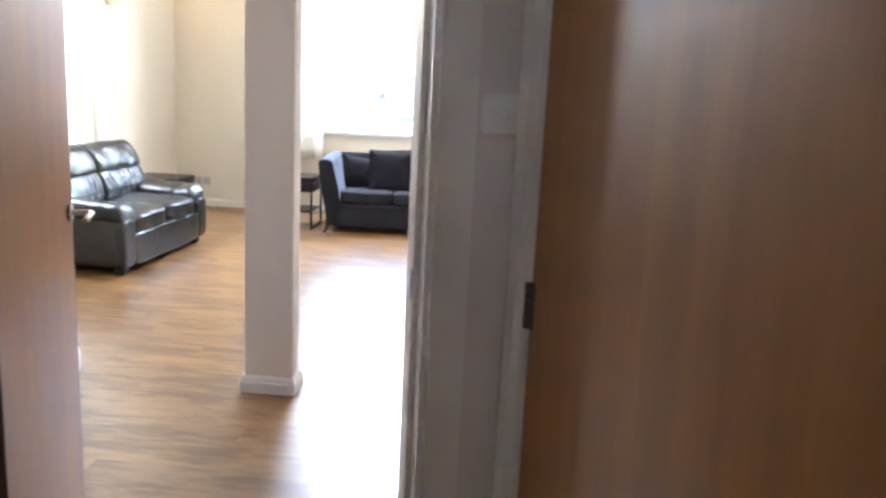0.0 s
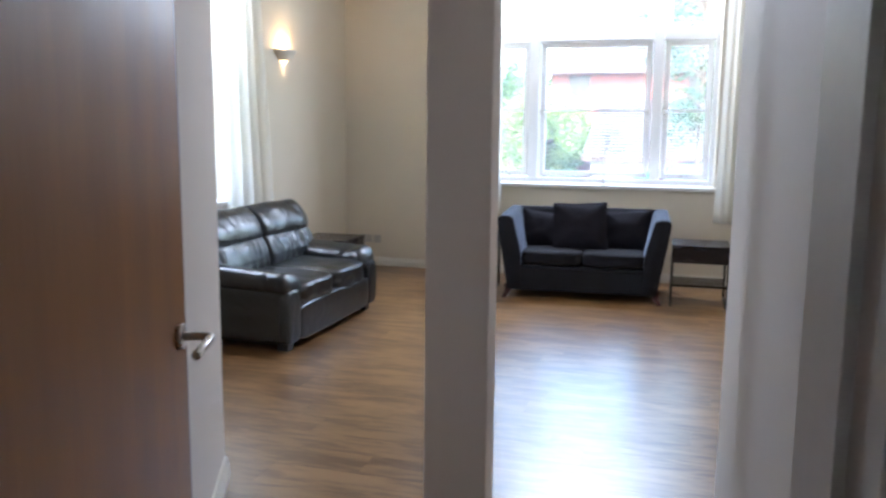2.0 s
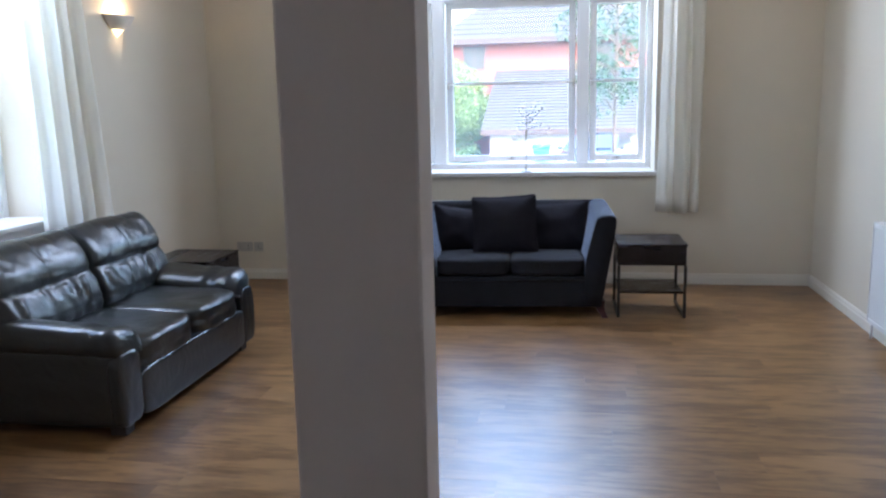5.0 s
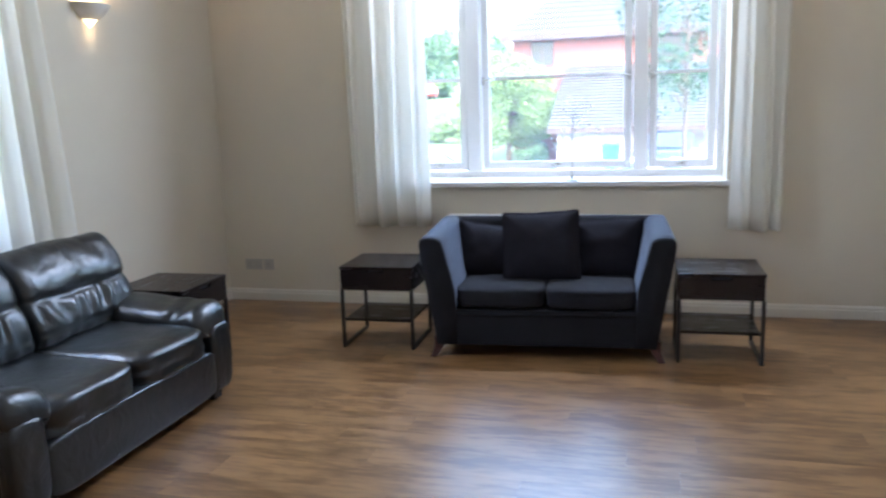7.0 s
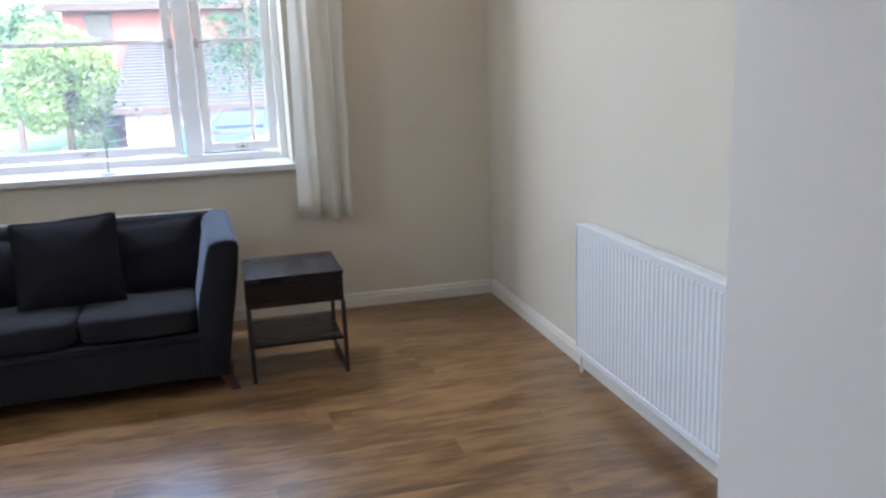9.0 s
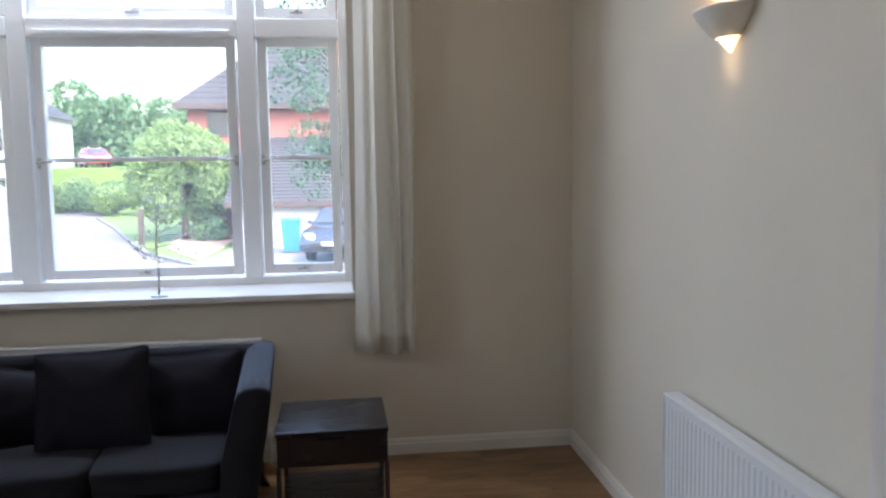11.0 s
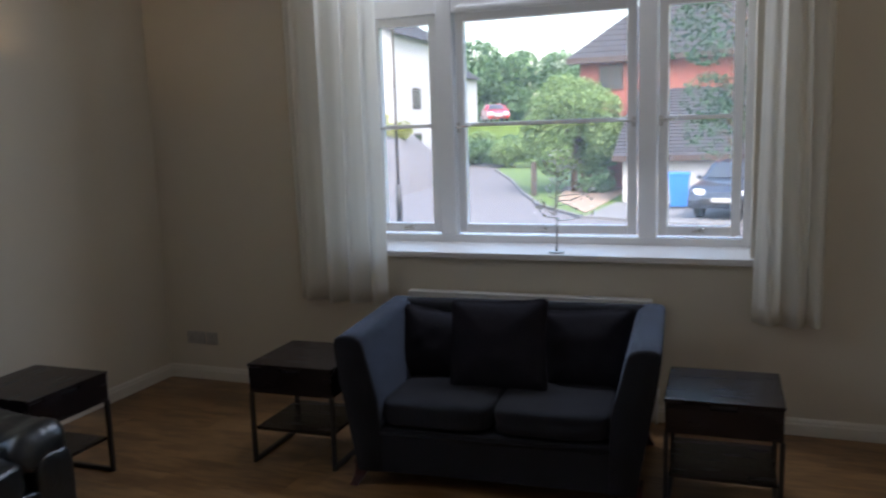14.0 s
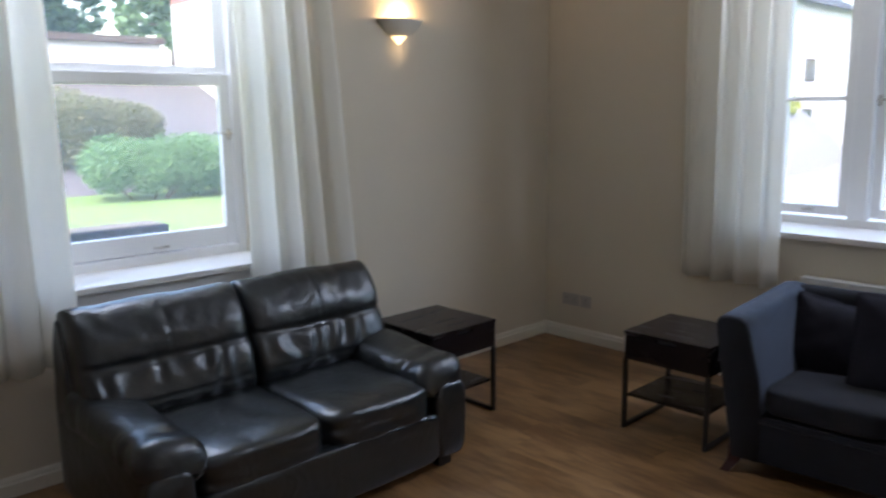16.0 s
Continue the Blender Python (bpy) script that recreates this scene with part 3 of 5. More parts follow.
# ---- windows ----
def frame_bars(bm, x0, x1, z0, z1, w, y0, y1, bevel=0.006):
    """A rectangle of four bars, mitred as butts, in the plane of x and z."""
    box(bm, (x0, y0, z0), (x0 + w, y1, z1), bevel)
    box(bm, (x1 - w, y0, z0), (x1, y1, z1), bevel)
    box(bm, (x0 + w, y0, z0), (x1 - w, y1, z0 + w), bevel)
    box(bm, (x0 + w, y0, z1 - w), (x1 - w, y1, z1), bevel)
    return bm


def casement_handle(parent, x, y, z, way):
    bm = bmesh.new()
    box(bm, (x - 0.012, y - 0.012, z - 0.03), (x + 0.012, y, z + 0.03), 0.003)
    tube(bm, [(x, y - 0.01, z), (x, y - 0.035, z), (x + 0.02 * way, y - 0.042, z + 0.002), (x + 0.10 * way, y - 0.046, z + 0.012)], [0.007, 0.008, 0.008, 0.005], 10)
    part("window_handle", bm, STEEL, parent, "grey metal casement handle", True)


window = thing("window_1", "white painted six-light window with a transom and casements", "window", kind="structure")
bm = bmesh.new()
frame_bars(bm, WX0, WX1, 0.935, WZ1, 0.045, 8.50, 8.60)
part("window_frame", bm, UPVC, window)
for xm in (-0.877, 0.370):
    bm = bmesh.new()
    box(bm, (xm - 0.052, 8.49, 0.98), (xm + 0.052, 8.60, WZ1 - 0.045), 0.008)
    part("mullion", bm, UPVC, window)
for xa, xb in ((WX0 + 0.045, -0.929), (-0.825, 0.318), (0.422, WX1 - 0.045)):
    bm = bmesh.new()
    box(bm, (xa, 8.485, 2.365), (xb, 8.60, 2.475), 0.010)
    part("transom", bm, UPVC, window)
for i, (ga, gb) in enumerate(((-1.334, -0.988), (-0.760, 0.253), (0.482, 0.838))):
    for za, zb in ((1.056, 2.314), (2.545, 3.095)):
        bm = bmesh.new()
        frame_bars(bm, ga - 0.052, gb + 0.052, za - 0.060, zb + 0.055, 0.054, 8.515, 8.575, 0.005)
        sash = part("sash", bm, UPVC, window)
        bm = bmesh.new()
        box(bm, (ga - 0.004, GLASS_Y - 0.003, za - 0.008), (gb + 0.004, GLASS_Y + 0.003, zb + 0.004))
        pane = part("pane", bm, GLASS, sash, "clear glass pane")
        pane.visible_shadow = False
        bm = bmesh.new()
        xm = (ga + gb) / 2
        box(bm, (xm - 0.035, 8.500, za - 0.042), (xm + 0.035, 8.515, za - 0.030), 0.003)
        tube(bm, [(xm, 8.508, za - 0.03), (xm + 0.02, 8.498, za - 0.018), (xm + 0.05, 8.49, za - 0.012)], 0.005, 8)
        part("window_stay", bm, STEEL, sash, "small metal window stay", True)
    bm = bmesh.new()
    box(bm, (ga - 0.01, 8.520, 1.668), (gb + 0.01, 8.574, 1.692), 0.004)
    part("glazing_bar", bm, UPVC, window)
casement_handle(window, -0.800, 8.515, 1.665, 1)
casement_handle(window, 0.292, 8.515, 1.668, -1)
casement_handle(window, 0.445, 8.515, 1.668, 1)
casement_handle(window, -1.362, 8.515, 1.668, 1)
bm = bmesh.new()
box(bm, (-0.79, 8.476, 2.378), (0.28, 8.488, 2.405), 0.004)
part("trickle_vent", bm, UPVC, window, "slim white trickle vent")
bm = bmesh.new()
box(bm, (WX0 - 0.03, 8.055, 0.9005), (WX1 + 0.03, 8.099, 0.936), 0.006)
box(bm, (WX0 + 0.002, 8.09, 0.9005), (WX1 - 0.002, 8.50, 0.936), 0.004)
part("window_sill", bm, GLOSS, window, "deep white gloss window board")
bm = bmesh.new()
box(bm, (WX0 - 0.10, 8.62, 0.86), (WX1 + 0.10, 8.78, 0.93), 0.01)
part("outer_sill", bm, KERB, window, "stone outer sill")

window2 = thing("window_2", "white painted sliding sash window", "window", Matrix.Translation((GLASS_X, 0, 0)) @ pose(0, 0, 0, 0, 0, 90), kind="structure")
# local x runs north, local y runs west
bm = bmesh.new()
frame_bars(bm, VY0, VY1, 0.87, VZ1, 0.05, -0.05, 0.08)
part("window_frame", bm, UPVC, window2)
for z0, z1, off in ((0.925, 1.838, 0.0), (1.778, VZ1 - 0.05, 0.042)):
    bm = bmesh.new()
    frame_bars(bm, VY0 + 0.05, VY1 - 0.05, z0, z1, 0.060, -0.035 + off, 0.006 + off, 0.005)
    box(bm, (VY0 + 0.1, -0.035 + off, z0 + 0.05), (VY1 - 0.1, 0.006 + off, z0 + 0.098), 0.004)
    sash = part("sash", bm, UPVC, window2)
    bm = bmesh.new()
    box(bm, (VY0 + 0.105, -0.016 + off, z0 + 0.09), (VY1 - 0.105, -0.011 + off, z1 - 0.055))
    pane = part("pane", bm, GLASS, sash, "clear glass pane")
    pane.visible_shadow = False
casement_handle(window2, VY1 - 0.075, -0.035, 1.52, -1)
bm = bmesh.new()
box(bm, (5.30, -0.052, 0.945), (5.38, -0.034, 0.957), 0.004)
part("sash_lift", bm, STEEL, window2, "small metal sash lift")
bm = bmesh.new()
box(bm, (VY0 - 0.03, -0.398, 0.8405), (VY1 + 0.03, -0.3515, 0.872), 0.006)
box(bm, (VY0 + 0.002, -0.36, 0.8405), (VY1 - 0.002, -0.03, 0.872), 0.004)
part("window_sill", bm, GLOSS, window2, "deep white gloss window board")
bm = bmesh.new()
box(bm, (VY0 - 0.03, -0.37, 0.775), (VY1 + 0.03, -0.3515, 0.8395), 0.004)
part("apron", bm, GLOSS, window2, "white moulded board under the sill")


# ---- curtains ----
def curtain(name_label, m, width_top, width_low, top, low, folds, seed, depth=0.035, drift=0.0):
    """A gathered cloth: x along the wall from its middle, y towards the wall, hung from z = top to z = low."""
    c = thing("curtain", name_label, "curtain", m, "cream curtains beside the windows")
    rng = random.Random(seed)
    phase = [rng.uniform(0, 6.3) for _ in range(4)]
    nx, nz = folds * 14, 26
    bm = bmesh.new()
    rows = []
    for k in range(nz + 1):
        f = k / nz
        w = width_top + (width_low - width_top) * f ** 1.3
        row = []
        for i in range(nx + 1):
            u = i / nx
            a = u * folds * 2 * math.pi + 0.6 * math.sin(u * 5 + phase[0]) + 0.35 * math.sin(f * 3 + u * 9 + phase[1])
            y = depth * (0.55 + 0.45 * f) * (math.sin(a) + 0.28 * math.sin(2 * a + phase[2]) + 0.22 * math.sin(a * 0.37 + phase[3] + f))
            x = (u - 0.5) * w + drift * f + 0.011 * math.cos(a) + 0.012 * math.sin(f * 4 + u * 7 + phase[1])
            row.append(bm.verts.new((x, y, top + (low - top) * f + (0.006 * math.sin(a * 0.5) if k == nz else 0))))
        rows.append(row)
    for a, b in zip(rows, rows[1:]):
        for i in range(nx):
            bm.faces.new((a[i], a[i + 1], b[i + 1], b[i]))
    cloth = part("cloth", bm, CURTAIN, c, smooth=True)
    mod = cloth.modifiers.new("thickness", "SOLIDIFY")
    mod.thickness = 0.003
    bm = bmesh.new()
    box(bm, (-width_top / 2 - 0.02, -0.03, top), (width_top / 2 + 0.02, 0.05, top + 0.03), 0.004)
    part("heading", bm, CURTAIN, c)
    return c


curtain("cream cotton curtain hanging in folds beside the wide window", pose(-1.42, 7.985, 0), 0.60, 0.585, 3.28, 0.625, 4, 3, 0.046)
curtain("cream cotton curtain hanging in folds beside the wide window", pose(1.115, 7.985, 0), 0.30, 0.33, 3.28, 0.612, 3, 8, 0.042)
curtain("cream cotton curtain hanging in folds beside the sash window", pose(-2.735, 5.80, 0, 0, 0, 90), 0.58, 0.67, 3.08, 0.57, 4, 5, 0.034, 0.13)
curtain("cream cotton curtain hanging in folds beside the sash window", pose(-2.735, 4.50, 0, 0, 0, 90), 0.44, 0.48, 3.08, 0.555, 3, 12, 0.036)
for m, half in ((pose(-0.24, 7.985, 3.30), 1.62), (pose(-2.735, 5.2, 3.10, 0, 0, 90), 1.15)):
    rail = thing("curtain_rail", "slim white curtain rail above the window", "curtain rail", m)
    bm = bmesh.new()
    tube(bm, [(-half, 0, 0.03), (half, 0, 0.03)], 0.012, 10)
    part("rod", bm, GLOSS, rail, "", True)
    for x in (-half * 0.97, half * 0.97):
        bm = bmesh.new()
        tube(bm, [(x, 0, 0.03), (x, 0.122, 0.03)], 0.008, 8)
        part("bracket", bm, GLOSS, rail)


# ---- radiators ----
def radiator(label, m, length, z0, z1):
    """A ribbed panel radiator: x along the wall from its middle, front towards -y, wall at y = 0."""
    r = thing("radiator", label, "radiator", m, "white panel radiators")
    bm = bmesh.new()
    pitch, x = 0.0333, -length / 2
    ring = []
    count = int(length / pitch)
    prof = [(-length / 2, -0.088)]
    for i in range(count):
        a = -length / 2 + (i + 0.5) * length / count
        prof += [(a - 0.012, -0.088), (a - 0.005, -0.0845), (a + 0.005, -0.0845), (a + 0.012, -0.088)]
    prof += [(length / 2, -0.088), (length / 2, -0.070), (-length / 2, -0.070)]
    prism(bm, prof, z0 + 0.03, z1 - 0.035)
    box(bm, (-length / 2, -0.089, z0), (length / 2, -0.070, z0 + 0.03), 0.005)
    box(bm, (-length / 2, -0.089, z1 - 0.035), (length / 2, -0.070, z1 - 0.004), 0.005)
    part("panel", bm, RADIATOR, r)
    bm = bmesh.new()
    box(bm, (-length / 2 - 0.002, -0.0915, z1 - 0.012), (length / 2 + 0.002, -0.024, z1), 0.003)
    for i in range(int(length / 0.05)):
        a = -length / 2 + 0.025 + i * 0.05
        box(bm, (a - 0.019, -0.062, z1 - 0.001), (a + 0.019, -0.040, z1 + 0.0012))
    part("top_grille", bm, RADIATOR, r, "white slotted top grille")
    for x in (-length / 2, length / 2 - 0.002):
        bm = bmesh.new()
        box(bm, (x - 0.001, -0.0915, z0 + 0.01), (x + 0.003, -0.024, z1 - 0.013), 0.001)
        part("side_panel", bm, RADIATOR, r)
    bm = bmesh.new()
    box(bm, (-length / 2 + 0.01, -0.045, z0 + 0.01), (length / 2 - 0.01, -0.028, z1 - 0.02), 0.004)
    part("rear_panel", bm, RADIATOR, r)
    for x in (-length / 2 + 0.25, length / 2 - 0.25):
        bm = bmesh.new()
        box(bm, (x - 0.015, -0.03, z0 + 0.06), (x + 0.015, -0.0005, z1 - 0.06))
        part("bracket", bm, RADIATOR, r)
    for x in (-length / 2 - 0.03, length / 2 + 0.03):
        bm = bmesh.new()
        tube(bm, [(x, -0.05, 0.002), (x, -0.05, z0 + 0.035)], 0.0075, 10)
        tube(bm, [(x, -0.05, z0 + 0.035), (x - math.copysign(0.032, x), -0.05, z0 + 0.035)], 0.009, 10)
        tube(bm, [(x, -0.05, z0 + 0.02), (x, -0.05, z0 + 0.075)], [0.014, 0.016], 12)
        part("valve", bm, RADIATOR, r, "white radiator valve and pipe", True)
    return r


radiator("white ribbed panel radiator on the cream wall", pose(EAST, 5.755, 0, 0, 0, -90), 1.60, 0.115, 0.742)
radiator("white ribbed panel radiator under the wide window behind the sofa", pose(-0.264, NORTH, 0), 1.42, 0.13, 0.705)


# ---- wall sconces ----
def sconce(m):
    s = thing("wall_lamp", "white ceramic half-bowl wall lamp, lit warm", "wall lamp", m, "wall lamps")
    bm = bmesh.new()
    rings = []
    for z, r, d in ((0.0, 0.060, 0.050), (0.012, 0.082, 0.066), (0.035, 0.112, 0.085), (0.062, 0.140, 0.101), (0.085, 0.160, 0.112), (0.092, 0.165, 0.115)):
        rings.append([(r * math.cos(a), -d * math.sin(a) - 0.001, z) for a in [math.pi * k / 24 for k in range(25)]])
    inner = [[(x * 0.95, y * 0.94, z) for x, y, z in ring] for ring in rings[::-1]]
    loft(bm, rings + inner, caps=False)
    part("bowl", bm, CERAMIC, s, "", True)
    bm = bmesh.new()
    loft(bm, [[(r * math.cos(a), -r * 0.8 * math.sin(a) - 0.002, z) for a in [math.pi * k / 16 for k in range(17)]] for z, r in ((-0.046, 0.006), (-0.036, 0.018), (-0.018, 0.036), (0.002, 0.054), (0.020, 0.058))])
    part("diffuser", bm, GLOW, s, "glowing frosted glass tip under the bowl", True)
    bm = bmesh.new()
    tube(bm, [(0, -0.055, 0.022), (0, -0.055, 0.035), (0, -0.055, 0.06), (0, -0.055, 0.075)], [0.014, 0.024, 0.024, 0.010], 12)
    part("bulb", bm, GLOW, s, "lit bulb", True)
    lamp = new("wall_lamp_light", bpy.data.lights.new("wall_lamp_light", "POINT"))
    lamp.data.energy, lamp.data.color, lamp.data.shadow_soft_size = 0.32, (1.0, 0.62, 0.27), 0.03
    lamp.matrix_world = m @ pose(0, -0.06, 0.115)
    low = new("wall_lamp_light", bpy.data.lights.new("wall_lamp_light", "POINT"))
    low.data.energy, low.data.color, low.data.shadow_soft_size = 0.010, (1.0, 0.66, 0.32), 0.02
    low.matrix_world = m @ pose(0, -0.05, -0.085)


sconce(pose(WEST, 6.712, 2.062, 0, 0, 90))
sconce(pose(EAST, 6.25, 2.005, 0, 0, -90))

# sockets by the corner
for x, w, n in ((-2.615, 0.146, 2), (-2.485, 0.086, 1)):
    s = thing("wall_socket", "greyed plastic wall socket above the skirting", "socket", pose(x, NORTH, 0.29), "sockets by the corner")
    bm = bmesh.new()
    box(bm, (-w / 2, -0.010, -0.043), (w / 2, -0.0005, 0.043), 0.003)
    part("plate", bm, GREY_PLASTIC, s)
    for k in range(n):
        c = (k - (n - 1) / 2) * 0.066
        bm = bmesh.new()
        box(bm, (c - 0.003, -0.0112, 0.004), (c + 0.003, -0.0098, 0.014))
        box(bm, (c - 0.014, -0.0112, -0.016), (c - 0.006, -0.0098, -0.012))
        box(bm, (c + 0.006, -0.0112, -0.016), (c + 0.014, -0.0098, -0.012))
        part("pin_holes", bm, DARK_SLOT, s, "dark pin holes")
        bm = bmesh.new()
        box(bm, (c - 0.006, -0.014, 0.020), (c + 0.006, -0.0095, 0.036), 0.002)
        part("rocker", bm, GREY_PLASTIC, s)


# ---- side tables ----
def side_table(m, label):
    t = thing("side_table", label, "side table", m, "dark side tables")
    W, D, H = 0.47, 0.465, 0.52
    bm = bmesh.new()
    box(bm, (-W / 2, -D / 2, H - 0.016), (W / 2, D / 2, H), 0.003)
    part("tabletop", bm, ESPRESSO, t)
    bm = bmesh.new()
    box(bm, (-W / 2 + 0.004, -D / 2 + 0.020, H - 0.150), (W / 2 - 0.004, D / 2 - 0.004, H - 0.0165), 0.002)
    part("drawer_case", bm, ESPRESSO, t)
    bm = bmesh.new()
    box(bm, (-W / 2 + 0.006, -D / 2 + 0.001, H - 0.148), (W / 2 - 0.006, -D / 2 + 0.0195, H - 0.036), 0.002)
    for x0, x1 in ((-W / 2 + 0.006, -0.055), (0.055, W / 2 - 0.006)):
        box(bm, (x0, -D / 2 + 0.001, H - 0.0362), (x1, -D / 2 + 0.0195, H - 0.018), 0.001)
    drawer = part("drawer_front", bm, ESPRESSO, t)
    bm = bmesh.new()
    box(bm, (-0.053, -D / 2 + 0.0175, H - 0.0355), (0.053, -D / 2 + 0.0198, H - 0.0175))
    part("finger_slot", bm, DARK_SLOT, drawer, "dark finger slot")
    bm = bmesh.new()
    box(bm, (-W / 2 + 0.020, -D / 2 + 0.022, 0.168), (W / 2 - 0.020, D / 2 - 0.022, 0.184), 0.002)
    part("shelf", bm, ESPRESSO, t)
    for x in (-W / 2 + 0.0105, W / 2 - 0.0105):
        for y in (-D / 2 + 0.0105, D / 2 - 0.0105):
            bm = bmesh.new()
            box(bm, (x - 0.010, y - 0.010, 0.0205), (x + 0.010, y + 0.010, H - 0.1505), 0.002)
            part("leg", bm, BLACK_STEEL, t)
        bm = bmesh.new()
        box(bm, (x - 0.010, -D / 2 + 0.0005, 0.0), (x + 0.010, D / 2 - 0.0005, 0.020), 0.002)
        part("runner", bm, BLACK_STEEL, t, "black steel floor runner")
    return t


TABLE = "dark brown drawer side table on black legs"
side_table(pose(-1.195, 7.205, 0, 0, 0, 1.5), TABLE + " beside fabric sofa")
side_table(pose(0.835, 7.215, 0, 0, 0, 1.0), TABLE + " beside fabric sofa")
side_table(pose(-2.272, 6.440, 0, 0, 0, 90.5), TABLE + " beside leather sofa")


# ---- fabric sofa ----
def fabric_sofa(m):
    s = thing("fabric_sofa", "charcoal blue two-seat fabric sofa with flared arms and loose pillows", "sofa", m)
    # x across from the middle, front at y = -0.42, back at y = 0.42
    for side in (-1, 1):
        bm = bmesh.new()
        rings = []
        for y, grow, lift in ((-0.420, -0.018, -0.012), (-0.414, -0.006, -0.003), (-0.400, 0.0, 0.0), (-0.22, 0.002, 0.006), (0.0, 0.002, 0.014), (0.22, 0.0, 0.024), (0.36, -0.004, 0.030), (0.400, -0.012, 0.026), (0.42, -0.030, 0.015)):
            prof = [(0.650, 0.078), (0.675, 0.22), (0.703, 0.38), (0.728, 0.52), (0.744, 0.63), (0.750, 0.685), (0.745, 0.708), (0.728, 0.720), (0.692, 0.724), (0.650, 0.720),
                    (0.618, 0.704), (0.603, 0.668), (0.580, 0.570), (0.556, 0.480), (0.541, 0.410), (0.535, 0.30), (0.534, 0.078)]
            cx, cz = 0.645, 0.42
            rings.append([(side * (cx - 0.014 + (x - cx) * (1 + grow * 2.2)), y, (cz + (z - cz) * (1 + grow * 0.6)) + (lift if z > 0.5 else 0)) for x, z in prof])
        loft(bm, rings)
        bmesh.ops.subdivide_edges(bm, edges=bm.edges, cuts=1, smooth=0.0)
        arm = part("armrest", bm, FABRIC, s, "flared charcoal armrest, window sheen coloured slate blue into inside and top", True)
        arm.data.materials.append(ARM_SHEEN)
        for f in arm.data.polygons:  # inner cheek and top take the bluer material, imitating window light on them
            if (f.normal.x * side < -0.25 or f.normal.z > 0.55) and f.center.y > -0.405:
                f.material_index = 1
    bm = bmesh.new()
    box(bm, (-0.5325, -0.411, 0.078), (0.5325, 0.40, 0.292), 0.012, 3)
    part("base", bm, FABRIC, s)
    bm = bmesh.new()
    box(bm, (-0.600, -0.300, 0.050), (0.600, 0.38, 0.077), 0.006)
    part("underside", bm, DARK_SLOT, s, "black cloth underside")
    bm = bmesh.new()
    tube(bm, [(-0.528, -0.410, 0.270), (0.528, -0.410, 0.270)], 0.009, 10)
    part("piping", bm, FABRIC, s, "piped seam under the seats", True)
    bm = bmesh.new()
    rings = []
    for x, d in ((-0.655, -0.02), (-0.63, 0.0), (-0.3, 0.002), (0.0, 0.003), (0.3, 0.002), (0.63, 0.0), (0.655, -0.02)):
        rings.append([(x, y, z + (d if z > 0.5 else 0)) for y, z in ((0.22, 0.11), (0.255, 0.40), (0.285, 0.66), (0.295, 0.715), (0.315, 0.742), (0.350, 0.750), (0.390, 0.742), (0.412, 0.715), (0.418, 0.60), (0.415, 0.11))])
    loft(bm, rings)
    bmesh.ops.subdivide_edges(bm, edges=bm.edges, cuts=1)
    part("backrest", bm, FABRIC, s, "", True)
    for x, sd in ((-0.264, 1.0), (0.264, 5.0)):
        bm = bmesh.new()
        pillow(bm, (0.525, 0.68, 0.130), pose(x, -0.075, 0.352, -1.5), 7.0, 16, 0.006, 0, sd)
        part("seat_cushion", bm, FABRIC, s, "plump box seat cushion", True)
    for x in (-0.625, 0.625):
        for y in (-0.36, 0.35):
            bm = bmesh.new()
            k, f = math.copysign(1, x), math.copysign(1, y)
            loft(bm, [[(x + k * o + a * w, y + f * o + b * w, z) for a, b in ((-1, -1), (1, -1), (1, 1), (-1, 1))] for z, o, w in ((0.0, 0.040, 0.020), (0.02, 0.030, 0.021), (0.05, 0.012, 0.026), (0.09, 0.0, 0.034), (0.12, 0.0, 0.038))])
            part("foot", bm, RED_WOOD, s, "splayed mahogany foot")
    return s


SOFA = pose(-0.164, 7.325, 0, 0, 0, 3.6)
fabric_sofa(SOFA)
for x, y, z, w, h, tilt, lean, seed in ((-0.405, 0.135, 0.545, 0.42, 0.37, 8, 24, 2.0), (0.375, 0.130, 0.560, 0.44, 0.40, -4, 22, 6.0), (-0.045, -0.005, 0.605, 0.475, 0.440, -2.5, 20, 9.0)):
    p = thing("scatter_pillow", "black square scatter pillow leaning on the sofa back", "pillow", SOFA @ pose(x, y, z, -lean, tilt, 0), "pillows on the fabric sofa")
    bm = bmesh.new()
    pillow(bm, (w * 1.04, 0.16, h * 1.04), Matrix(), 16.0, 22, 0.009, 0, seed, 0.85, 0.07)
    part("cover", bm, CUSHION, p, "", True)


# ---- leather sofa ----
def spline(points, n):
    """A smooth line of n + 1 points through the given ones."""
    pts = [Vector(p) for p in points]
    pts = [pts[0] * 2 - pts[1]] + pts + [pts[-1] * 2 - pts[-2]]
    out = []
    for k in range(n + 1):
        f = k / n * (len(pts) - 3)
        i = min(int(f), len(pts) - 4)
        t = f - i
        a, b, c, d = pts[i:i + 4]
        out.append(0.5 * (2 * b + (c - a) * t + (2 * a - 5 * b + 4 * c - d) * t * t + (3 * b - a - 3 * c + d) * t ** 3))
    return out


BACK_LINE = ((0.150, 0.385), (0.082, 0.425), (0.058, 0.490), (0.072, 0.560), (0.102, 0.625), (0.118, 0.655), (0.122, 0.690), (0.148, 0.755), (0.202, 0.830),
             (0.262, 0.872), (0.322, 0.872), (0.368, 0.838), (0.395, 0.740), (0.398, 0.560), (0.392, 0.385))


